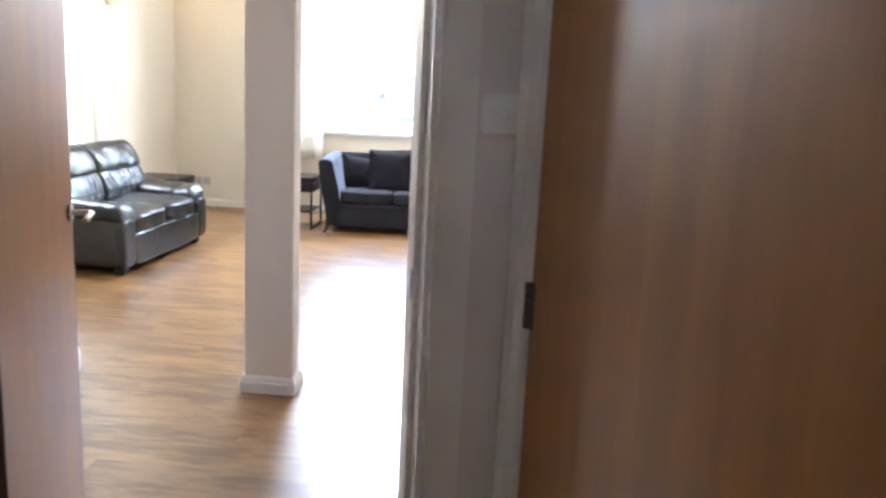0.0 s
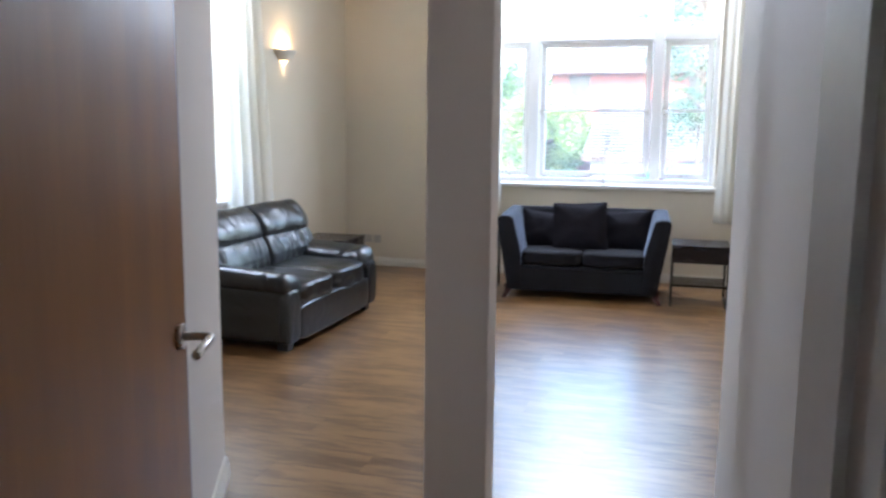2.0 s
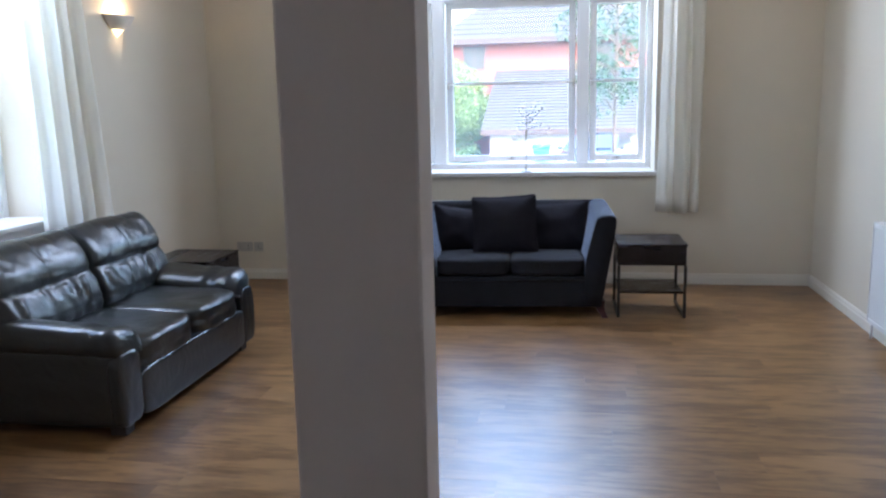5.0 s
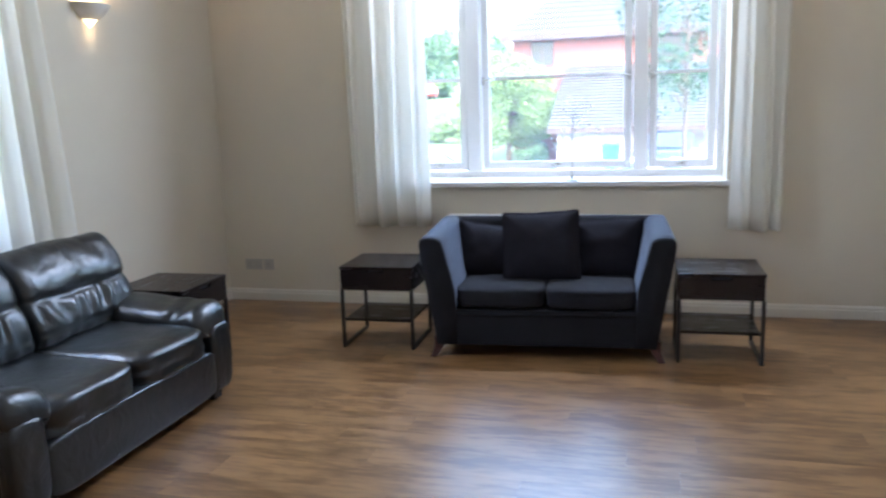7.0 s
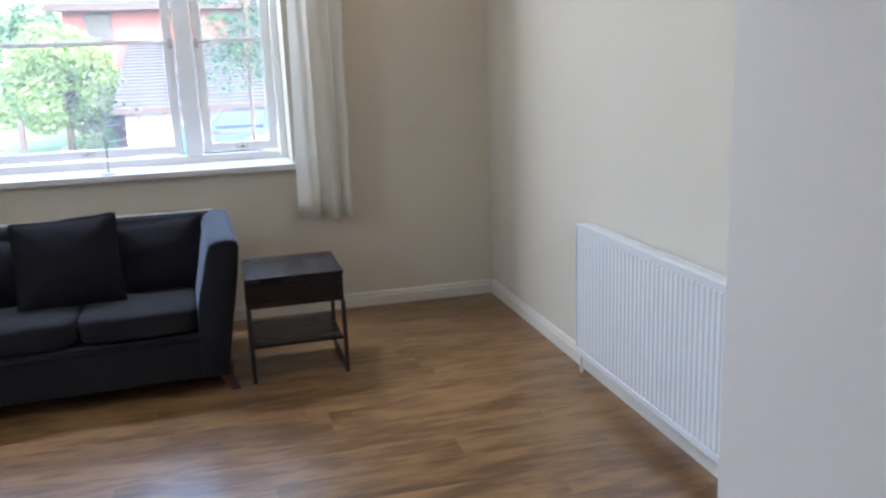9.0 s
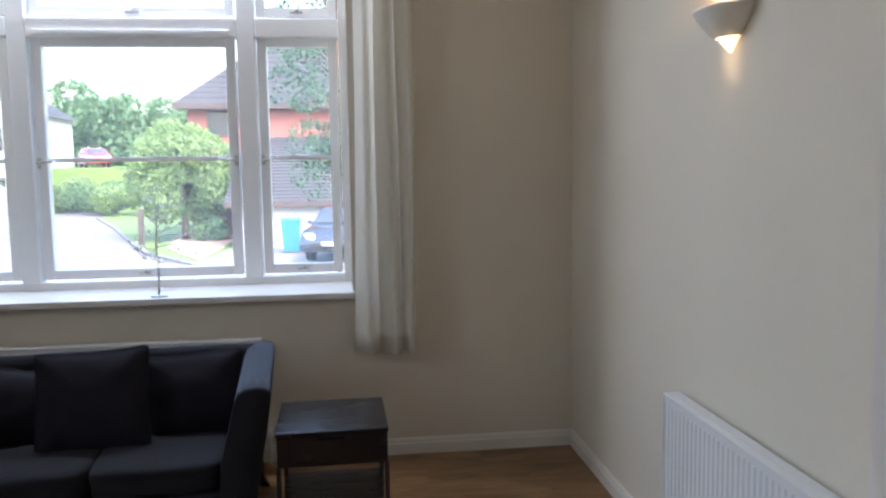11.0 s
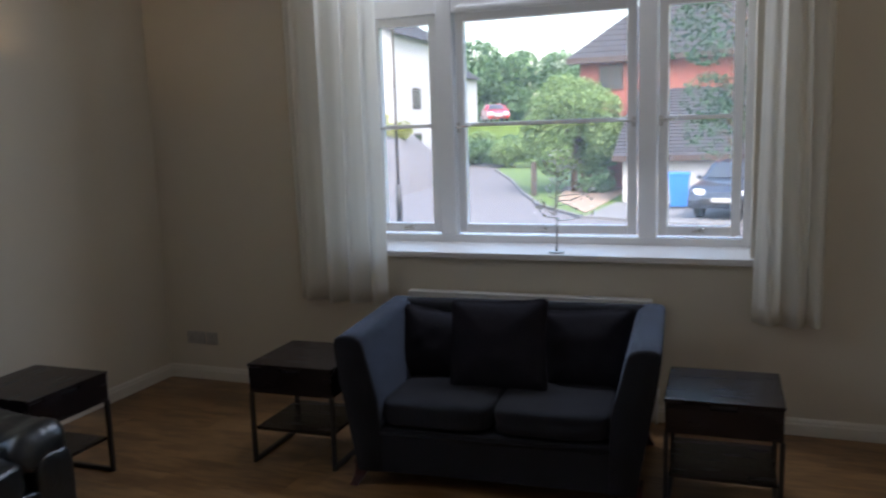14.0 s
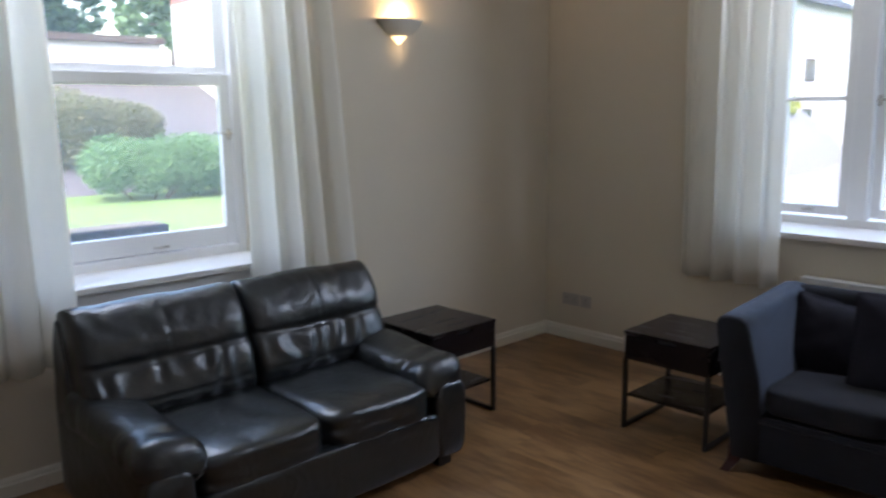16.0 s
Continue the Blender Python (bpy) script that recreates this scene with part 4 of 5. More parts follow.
def back_cushion(bm, x0, x1, seed):
    """A stuffed back in one piece: a headrest roll, a deep fold, gathered pleats under it and a cross seam."""
    line, nu = spline(BACK_LINE, 100), 72
    rings = []
    for i in range(nu + 1):
        u = i / nu
        e = abs(2 * u - 1)
        ease = (1 - e ** 14) ** 0.35 if e < 1 else 0.0
        ring = []
        for k, p in enumerate(line):
            q = line[min(k + 1, len(line) - 1)] - line[max(k - 1, 0)]
            out = Vector((-q.y, q.x)).normalized()
            z, front = p.y, k < 62
            d = 0.010 * noise.noise(Vector((u * 3.1, z * 6, seed))) + 0.0030 * noise.noise(Vector((u * 13, z * 22, seed + 2)))
            if front:
                sag = 0.018 * (2 * u - 1) ** 2 - 0.010 + 0.012 * noise.noise(Vector((u * 5, 0, seed)))
                d -= 0.010 * math.exp(-((z - 0.652 - sag) / 0.017) ** 2) * (0.75 + 0.5 * noise.noise(Vector((u * 7, 1, seed))))
                d -= 0.006 * math.exp(-((z - 0.500 - 0.4 * sag) / 0.007) ** 2)
                d += 0.006 * math.exp(-((z - 0.735) / 0.045) ** 2) * (1 - e ** 6)
                a = u * 46 + 4.5 * noise.noise(Vector((u * 4, z * 5, seed + 3)))
                d += 0.0110 * math.sin(a) * (0.55 + 0.9 * noise.noise(Vector((u * 5, z * 3, seed + 9)))) * math.exp(-((z - 0.585) / 0.055) ** 2)
                d += 0.0040 * math.sin(a * 0.8 + 2) * math.exp(-((z - 0.455) / 0.04) ** 2)
                d -= 0.0040 * math.exp(-((u - 0.5) / 0.010) ** 2) * (1 if z > 0.67 else 0)
                b = u * 30 + z * 40 + 5 * noise.noise(Vector((u * 5, z * 9, seed + 5)))
                d += 0.0080 * math.sin(b) * max(noise.noise(Vector((u * 4, z * 7, seed + 7))), 0) * math.exp(-((z - 0.80) / 0.07) ** 2)
            y, h = p.x + out.x * d, p.y + out.y * d
            y = 0.36 + (y - 0.36) * (0.70 + 0.30 * ease)
            h = 0.40 + (h - 0.40) * (0.978 + 0.022 * ease)
            ring.append((x0 + (x1 - x0) * u, y, h))
        rings.append(ring)
    return loft(bm, rings)


def arm_pad(bm, side, seed):
    """A soft wrap over the arm: broad at the back, drawn in and rolled over at the front."""
    rings, n, m = [], 64, 40
    for i in range(n + 1):
        f = i / n
        y = -0.452 + 0.735 * f
        nose = (1 - (1 - min(f / 0.110, 1)) ** 2.6) ** 0.5
        tail = (1 - max((f - 0.93) / 0.07, 0) ** 2) ** 0.5
        roll = 0.006 * math.exp(-((f - 0.09) / 0.05) ** 2) - 0.006 * math.exp(-((f - 0.21) / 0.035) ** 2)
        wide = (0.130 + 0.014 * f + roll) * (0.55 + 0.45 * nose) * (0.7 + 0.3 * tail)
        tall = (0.088 + 0.028 * f + roll) * (0.50 + 0.50 * nose) * (0.6 + 0.4 * tail)
        cz = 0.418 + 0.022 * f - 0.035 * (1 - nose)
        ring = []
        for k in range(m):
            a = 2 * math.pi * k / m
            c, w = math.cos(a), math.sin(a)
            x, z = math.copysign(abs(c) ** 0.62, c), math.copysign(abs(w) ** 0.72, w)
            fold = math.sin(26 * f + 3.2 * x * side + 4 * noise.noise(Vector((x * 1.5, f * 5, seed)))) * max(noise.noise(Vector((x * 1.3, f * 6, seed + 4))) + 0.15, 0)
            d = 1 + 0.16 * fold * (math.exp(-((f - 0.26) / 0.16) ** 2) + 0.7 * math.exp(-((f - 0.85) / 0.12) ** 2)) * (w > -0.4) + 0.05 * noise.noise(Vector((x, f * 4, seed + 8)))
            ring.append((side * 0.640 + wide * x * d, y, cz + tall * z * d * (1.0 if w > 0 else 0.55 - 0.25 * side * x) + 0.022 * side * x * (w > 0)))
        rings.append(ring)
    return loft(bm, rings)


def leather_sofa(m):
    s = thing("leather_sofa", "black leather two-seat sofa with padded arms and pleated backs", "sofa", m)
    # x across, front at y = -0.47, back at y = 0.47
    bm = bmesh.new()
    box(bm, (-0.60, -0.405, 0.055), (0.60, 0.42, 0.285), 0.03, 3)
    part("base", bm, LEATHER, s)
    bm = bmesh.new()
    pillow(bm, (1.19, 0.09, 0.240), pose(0, -0.424, 0.172), 9.0, 22, 0.003, 0, 3.0)
    part("front_panel", bm, LEATHER, s, "padded leather front panel", True)
    for side in (-1, 1):
        bm = bmesh.new()
        pillow(bm, (0.178, 0.88, 0.39), pose(side * 0.670, 0.0, 0.248), 10.0, 18, 0.004, 0, 4.0 + side)
        arm = part("armrest", bm, LEATHER, s, "", True)
        bm = bmesh.new()
        pillow(bm, (0.182, 0.085, 0.355), pose(side * 0.672, -0.424, 0.232), 5.0, 16, 0.003, 0, 2.0 + side)
        part("arm_front", bm, LEATHER, arm, "rounded leather arm front", True)
        bm = bmesh.new()
        arm_pad(bm, side, 7.0 + side)
        part("arm_pad", bm, LEATHER, arm, "soft padded arm top with creases", True)
        bm = bmesh.new()
        loft(bm, [[(x, y, z) for y, z in ((0.235, 0.06), (0.225, 0.45), (0.265, 0.66), (0.315, 0.815), (0.345, 0.835), (0.385, 0.825), (0.440, 0.70), (0.462, 0.45), (0.462, 0.06))] for x in (side * 0.640, side * 0.748)])
        bmesh.ops.recalc_face_normals(bm, faces=bm.faces)
        bmesh.ops.bevel(bm, geom=bm.edges[:], offset=0.014, segments=2, affect="EDGES")
        part("back_side", bm, LEATHER, s, "leather side of the back", True)
    bm = bmesh.new()
    loft(bm, [[(x, y, z) for y, z in ((0.34, 0.06), (0.34, 0.80), (0.39, 0.815), (0.445, 0.70), (0.464, 0.45), (0.464, 0.06))] for x in (-0.641, 0.641)])
    part("back_frame", bm, LEATHER, s)
    for side in (-1, 1):
        bm = bmesh.new()
        pillow(bm, (0.580, 0.77, 0.195), pose(side * 0.289, -0.080, 0.346, 1.0), 6.0, 30, 0.008, 0, 11.0 + 3 * side)
        part("seat_cushion", bm, LEATHER, s, "thick leather seat cushion", True)
        a, b = (0.004, 0.742) if side > 0 else (-0.742, -0.004)
        bm = bmesh.new()
        back_cushion(bm, a, b, 21.0 + 5 * side)
        part("back_cushion", bm, LEATHER, s, "leather back cushion with a headrest roll and gathered pleats", True)
        for y in (-0.38, 0.38):
            bm = bmesh.new()
            box(bm, (side * 0.66 - 0.04, y - 0.04, 0.0), (side * 0.66 + 0.04, y + 0.04, 0.075), 0.008)
            part("foot", bm, BLACK_STEEL, s, "low black foot")
    return s


leather_sofa(pose(-2.165, 5.345, 0, 0, 0, 90))

# ---- wire tree on the window board ----
tree = thing("ornamental_tree", "silver wire tree ornament with pale blossoms on the window board", "ornament", pose(-0.096, 8.14, 0.936))
rng = random.Random(4)
bm = bmesh.new()
tube(bm, [(0, 0, 0), (0, 0, 0.006), (0, 0, 0.010)], [0.045, 0.045, 0.030], 20)
part("base", bm, SILVER, tree, "", True)
bm = bmesh.new()
trunk = [(0, 0, 0.008), (0.004, 0, 0.12), (-0.004, 0.002, 0.26), (0.006, 0, 0.40), (0.0, 0, 0.56)]
tube(bm, trunk, [0.0075, 0.0065, 0.0055, 0.004, 0.002], 8)
part("trunk", bm, SILVER, tree, "", True)
tips = []
for k in range(26):
    z = 0.17 + 0.36 * k / 26
    a = rng.uniform(0, 2 * math.pi)
    long = rng.uniform(0.10, 0.20) * (1.25 - 0.9 * (z - 0.17) / 0.4)
    end = Vector((math.cos(a) * long, math.sin(a) * long * 0.45, z + rng.uniform(0.0, 0.08)))
    mid = Vector((end.x * 0.5, end.y * 0.5, z + 0.01))
    bm = bmesh.new()
    tube(bm, [(0, 0, z), tuple(mid), tuple(end)], [0.0034, 0.0026, 0.0012], 5)
    part("twig", bm, SILVER, tree)
    tips += [end + Vector((rng.uniform(-0.03, 0.03), rng.uniform(-0.02, 0.02), rng.uniform(-0.03, 0.03))) for _ in range(4)]
cards("blossom", np.array([tuple(p) for p in tips]), 0.011, BLOSSOM, tree, 5, 0.8)["kind"] = "stuff"


# ---- outdoors ----
GROUND = -0.85
bm = bmesh.new()
prism(bm, [(-2500, -2500), (2500, -2500), (2500, 2500), (-2500, 2500)], GROUND - 0.5, GROUND)
structure("ground", bm, GRASS, "mown green lawn around the houses", "ground")
bm = bmesh.new()
prism(bm, [(-9.2, 10.5), (6, 10.5), (6, 24), (-1.6, 24.4), (-3.2, 25.2), (-5.2, 28.5), (-7.2, 34), (-9.6, 41), (-13.2, 50.5), (-14.5, 58), (-20, 64), (-28, 76), (-46, 110), (-60, 110), (-38, 76), (-26, 60), (-21, 50), (-15.5, 36), (-11.0, 22)], GROUND - 0.4, GROUND + 0.012)
structure("road", bm, ASPHALT, "pale grey asphalt cul-de-sac that curves away", "road")
bm = bmesh.new()
prism(bm, [(-1.6, 24.45), (-3.2, 25.25), (-2.9, 29.9), (6, 29.9), (6, 24.0)], GROUND - 0.4, GROUND + 0.02)
structure("driveway", bm, KERB, "pale paved driveway before the garage", "driveway")
bm = bmesh.new()
prism(bm, [(-3.3, 26.6), (-3.2, 30.0), (-3.2, 36.0), (-6.0, 37.0), (-5.0, 30.6)], GROUND - 0.4, GROUND + 0.03)
structure("flower_bed", bm, EARTH, "bare earth bed under the young tree", "flower bed")
edge = [Vector(p) for p in ((-1.6, 24.4), (-3.2, 25.2), (-5.2, 28.5), (-7.2, 34), (-9.6, 41), (-13.2, 50.5))]
for a, b in zip(edge, edge[1:]):
    n = int((b - a).length / 0.9)
    for i in range(n):
        p, q = a + (b - a) * (i / n), a + (b - a) * ((i + 0.985) / n)
        out = Vector((-(b - a).y, (b - a).x)).normalized() * 0.13
        bm = bmesh.new()
        prism(bm, [tuple(p), tuple(q), tuple(q - out), tuple(p - out)], GROUND - 0.1, GROUND + 0.10)
        tagged(mesh_object("kerb", bm, KERB), "pale concrete kerb stone along the road", "kerb", "kerb stones along the road", "structure")
bm = bmesh.new()
loft(bm, [[(x, yy, z) for x, z in ((-24.6, GROUND - 0.2), (-24.6, GROUND + 0.01), (-35.0, 3.4), (-75.0, 3.7), (-75.0, GROUND - 0.2))] for yy in (-14, 44)])
structure("road_west", bm, DIMMED_ASPHALT, "pale grey road that climbs beyond the lawn", "road")


def tree_thing(name, label, m, height, trunk_r, blobs, leaf, count, mat, seed, lean=0.0):
    """A tapered trunk, forking limbs and a crown of loose leaf clumps."""
    t = thing(name, label, "tree", m)
    rng = np.random.default_rng(seed)
    bm = bmesh.new()
    tube(bm, [(0, 0, -0.05), (lean * 0.2, 0, height * 0.25), (lean * 0.5, 0.05, height * 0.55), (lean, 0, height * 0.9)], [trunk_r * 1.25, trunk_r, trunk_r * 0.7, trunk_r * 0.2], 10)
    part("trunk", bm, BARK, t, "", True)
    for (x, y, z, r) in blobs:
        z0 = max(height * 0.28, min(z - r * 0.6, height * 0.7))
        bm = bmesh.new()
        tube(bm, [(lean * 0.3, 0, z0), (x * 0.5, y * 0.5, (z0 + z) / 2 + 0.1), (x, y, z)], [trunk_r * 0.5, trunk_r * 0.32, trunk_r * 0.1], 6)
        part("limb", bm, BARK, t)
    crown = cards("crown", crown_points(rng, blobs, count), leaf, mat, t, seed)
    crown["kind"] = "stuff"
    return t


def blobs_in(seed, n, cx, cz, rx, rz, r0, r1, ry=None):
    g = random.Random(seed)
    out = []
    for _ in range(n):
        a, b = g.uniform(0, 2 * math.pi), g.uniform(-1, 1)
        k = math.sqrt(1 - b * b) * g.uniform(0.55, 1.0)
        out.append((cx + rx * k * math.cos(a), (ry or rx) * k * math.sin(a), cz + rz * b * 0.9, g.uniform(r0, r1)))
    return out


tree_thing("young_tree", "bushy young tree with light green leaves beside the road", pose(-5.1, 34.2, GROUND), 4.4, 0.12, blobs_in(2, 44, 0, 2.45, 1.80, 1.55, 0.45, 0.8), 0.075, 1500, LEAVES, 3)
tree_thing("conifer", "dark green feathery tree near the window", pose(0.80, 12.6, GROUND), 5.8, 0.024, blobs_in(7, 42, 0.0, 4.1, 0.66, 2.0, 0.15, 0.34), 0.028, 2600, DARK_LEAVES, 8, 0.1)
for i, (x, y, r, h, seed) in enumerate(((-30, 88, 4.6, 9.5, 21), (-23, 84, 5.2, 11.5, 22), (-16, 90, 4.4, 10.5, 23), (-38, 96, 5.5, 12.0, 24), (-10, 98, 4.6, 9.8, 25))):
    tree_thing("woodland_tree", "large leafy green tree beyond the houses", pose(x, y, GROUND), h, 0.3, blobs_in(seed, 16, 0, h * 0.6, r * 0.8, h * 0.30, 1.3, 2.3), 0.27, 150, FAR_LEAVES, seed)
for i, (x, y, h, seed) in enumerate(((-46, 26, 8.5, 31), (-50, 20, 9.0, 32), (-46, 14, 7.5, 33), (-52, 9, 8.5, 34))):
    tree_thing("woodland_tree", "large leafy green tree beyond the garages", pose(x, y, 3.4), h, 0.3, blobs_in(seed, 14, 0, h * 0.6, 3.2, h * 0.30, 1.2, 2.0), 0.27, 150, DARK_LEAVES if i % 2 else FAR_LEAVES, seed)


def shrub(label, m, rx, rz, leaf, mat, seed, n=9, count=420):
    s = thing("shrub", label, "shrub", m)
    g = random.Random(seed)
    bl = [(g.uniform(-rx, rx), g.uniform(-0.7, 0.7) * min(rx, 0.9), rz * g.uniform(0.35, 0.75), rz * g.uniform(0.32, 0.5)) for _ in range(n)]
    for (x, y, z, r) in bl[:5]:
        bm = bmesh.new()
        tube(bm, [(x * 0.4, y * 0.4, -0.02), (x * 0.8, y * 0.8, z * 0.6), (x, y, z)], [0.03, 0.02, 0.008], 6)
        part("stem", bm, BARK, s)
    cards("foliage", crown_points(np.random.default_rng(seed), bl, count), leaf, mat, s, seed)["kind"] = "stuff"
    return s


for x, y, rx, rz, mat, sd in ((-17.5, 59, 1.6, 2.3, LEAVES, 41), (-14.6, 56, 1.4, 2.0, FAR_LEAVES, 42), (-12.2, 53.5, 1.3, 1.9, LEAVES, 43), (-21, 64, 1.5, 2.6, FAR_LEAVES, 44)):
    shrub("leafy green shrub at the bend of the road", pose(x, y, GROUND), rx, rz, 0.11, mat, sd, 10, 700)
shrub("low dark green shrub under the young tree", pose(-4.1, 33.4, GROUND), 0.5, 0.9, 0.06, FAR_LEAVES, 45, 9, 1200)
for x, y, z, rx, rz, mat, sd in ((-27.2, 10.9, -0.3, 1.9, 2.6, RUSSET_LEAVES, 51), (-28.2, 14.2, 0.1, 1.7, 2.1, RUSSET_LEAVES, 54),
                                 (-22.3, 13.5, GROUND, 1.3, 1.75, FAR_LEAVES, 52), (-22.0, 15.7, GROUND, 1.4, 1.85, FAR_LEAVES, 53), (-23.4, 17.8, GROUND, 1.4, 1.7, FAR_LEAVES, 56)):
    shrub("rounded green shrub on the lawn outside the sash window" if mat is FAR_LEAVES else "russet tinged shrub behind the rounded green shrubs", pose(x, y, z, 0, 0, 75), rx, rz, 0.05, mat, sd, 16, 2200)


# side road that climbs to the white houses, with a strip of lawn
bm = bmesh.new()
loft(bm, [[(x, y, GROUND - 0.3), (x, y, GROUND + 0.01), (x - 1.2, y, GROUND + rise * 0.5), (x - 2.6, y, GROUND + rise), (x - 16.0, y, GROUND + rise + 0.5), (x - 16.0, y, GROUND - 0.3)]
          for x, y, rise in ((-10.6, 22, 0.03), (-11.0, 28, 0.7), (-11.6, 33, 1.5), (-12.2, 38, 2.13), (-13.6, 45, 2.3))])
structure("side_road", bm, ASPHALT, "pale grey side road that climbs to the white houses", "road")
bm = bmesh.new()
loft(bm, [[(x0, y, z), (x0, y, z + 0.12), (x1, y, z + 0.12), (x1, y, z)] for y, x0, x1, z in ((30.2, -14.6, -13.6, 0.18), (32.5, -15.0, -13.7, 0.60))])
structure("verge", bm, GRASS, "small strip of lawn beside the side road", "lawn")
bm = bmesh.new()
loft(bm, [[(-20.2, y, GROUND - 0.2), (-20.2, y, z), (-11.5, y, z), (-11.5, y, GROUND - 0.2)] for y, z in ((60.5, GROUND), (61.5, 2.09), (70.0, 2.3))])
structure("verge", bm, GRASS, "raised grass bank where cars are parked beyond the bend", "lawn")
shrub("yellow green clipped conifer beside the white house", pose(-16.9, 41.0, 1.2), 0.35, 1.8, 0.06, YELLOW_LEAVES, 61, 12, 700)
shrub("small yellow green bush beside the white house", pose(-15.6, 41.6, 1.2), 0.45, 1.0, 0.06, YELLOW_LEAVES, 62, 9, 900)


# ---- houses ----
def house_window(parent, x0, x1, y, z0, z1):
    bm = bmesh.new()
    frame_bars(bm, x0, x1, z0, z1, 0.07, y - 0.05, y + 0.03, 0)
    box(bm, ((x0 + x1) / 2 - 0.03, y - 0.045, z0 + 0.07), ((x0 + x1) / 2 + 0.03, y + 0.02, z1 - 0.07))
    w = part("window", bm, DARK_TRIM, parent, "dark framed window")
    bm = bmesh.new()
    box(bm, (x0 + 0.06, y - 0.02, z0 + 0.06), (x1 - 0.06, y - 0.004, z1 - 0.06))
    part("pane", bm, PANE, w)


def tiled_slope(bm, x0, x1, y0, z0, y1, z1, course=0.30):
    """A pitched roof of overlapping courses from the eaves to the ridge."""
    n = max(int(math.hypot(y1 - y0, z1 - z0) / course), 2)
    for i in range(n):
        a, b = i / n, (i + 1.12) / n
        ya, za, yb, zb = y0 + (y1 - y0) * a, z0 + (z1 - z0) * a, y0 + (y1 - y0) * b, z0 + (z1 - z0) * b
        lift = 0.055
        ring = [(ya, za + 0.0), (ya, za + lift), (yb, zb + 0.018), (yb, zb - 0.02)]
        loft(bm, [[(x, y, z) for y, z in ring] for x in (x0, x1)])
    return bm


def hip_roof(bm, x0, x1, y0, y1, z0, z1, courses):
    """A hipped roof in overlapping courses, from the eaves in to the ridge."""
    half = (y1 - y0) / 2
    for i in range(courses):
        a, b = i / courses, min((i + 1.1) / courses, 1.0)
        rings = []
        for f, lift in ((a, 0.0), (a, 0.06), (b, 0.02)):
            d, z = half * f * 0.999, z0 + (z1 - z0) * f + lift
            rings.append([(x0 + d, y0 + d, z), (x1 - d, y0 + d, z), (x1 - d, y1 - d, z), (x0 + d, y1 - d, z)])
        loft(bm, rings, caps=False)
    return bm


# brick house with a tiled garage roof in front of it
house = thing("brick_house", "red brick house with a grey hipped roof and brown eaves", "house")
bm = bmesh.new()
box(bm, (-5.2, 36.0, GROUND), (8.0, 43.5, 4.3))
part("wall", bm, BRICK, house)
bm = bmesh.new()
hip_roof(bm, -5.65, 8.4, 35.5, 44.0, 4.25, 7.9, 16)
part("roof", bm, SLATE, house, "grey tiled hipped roof")
bm = bmesh.new()
box(bm, (-5.65, 35.46, 4.08), (8.4, 35.56, 4.30))
box(bm, (-5.65, 35.58, 4.10), (8.4, 35.98, 4.14))
part("fascia", bm, DARK_TRIM, house, "dark brown fascia")
for x0, x1 in ((-4.45, -3.5), (0.6, 2.0), (3.6, 5.0)):
    house_window(house, x0, x1, 35.99, 3.05, 4.02)
garage = thing("garage", "white rendered garage with a grey tiled roof", "garage")
bm = bmesh.new()
box(bm, (-2.7, 30.0, GROUND), (8.0, 35.9, 0.75))
part("wall", bm, RENDERED, garage)
bm = bmesh.new()
tiled_slope(bm, -3.0, 8.3, 29.7, 0.62, 35.6, 2.95)
part("roof", bm, SLATE, garage, "grey tiled lean-to roof")
bm = bmesh.new()
box(bm, (-3.0, 29.62, 0.50), (8.3, 29.71, 0.68))
part("fascia", bm, DARK_TRIM, garage, "dark brown fascia")
for i in range(6):
    bm = bmesh.new()
    box(bm, (0.9 + i * 0.42, 29.95, GROUND + 0.05), (1.30 + i * 0.42, 29.99, 0.35), 0.01)
    part("door_panel", bm, RENDERED, garage, "white garage door panel")
# white rendered terrace along the road
def white_house(x0, x1, y0, y1, eaves, ridge, label):
    h = thing("white_house", label, "house")
    bm = bmesh.new()
    box(bm, (x0, y0, GROUND), (x1, y1, eaves))
    ring = [(x0, eaves), (x1, eaves), ((x0 + x1) / 2, ridge)]
    loft(bm, [[(x, y, z - 0.002) for x, z in ring] for y in (y0, y1)])
    part("wall", bm, RENDERED, h)
    for k in (-1, 1):
        bm = bmesh.new()
        n = 10
        xm, xe = (x0 + x1) / 2, (x0 if k < 0 else x1) + k * 0.4
        for i in range(n):
            a, b = i / n, (i + 1.1) / n
            za, zb = eaves - 0.15 + (ridge + 0.1 - eaves) * a, eaves - 0.15 + (ridge + 0.1 - eaves) * b
            xa, xb = xe + (xm - xe) * a, xe + (xm - xe) * b
            loft(bm, [[(xa, y, za + 0.02), (xa, y, za + 0.10), (xb, y, zb + 0.06), (xb, y, zb + 0.02)] for y in (y0 - 0.4, y1 + 0.4)])
        part("roof", bm, SLATE, h, "grey tiled roof")
    for yy in (y0 + 2.4,):
        for z in (0.3, 3.0):
            bm = bmesh.new()
            box(bm, (x1 - 0.04, yy, z), (x1 + 0.03, yy + 1.3, z + 1.25), 0.02)
            w = part("window", bm, DARK_TRIM, h, "dark framed window")
            bm = bmesh.new()
            box(bm, (x1 + 0.02, yy + 0.1, z + 0.1), (x1 + 0.036, yy + 1.2, z + 1.15))
            part("pane", bm, PANE, w)
    return h


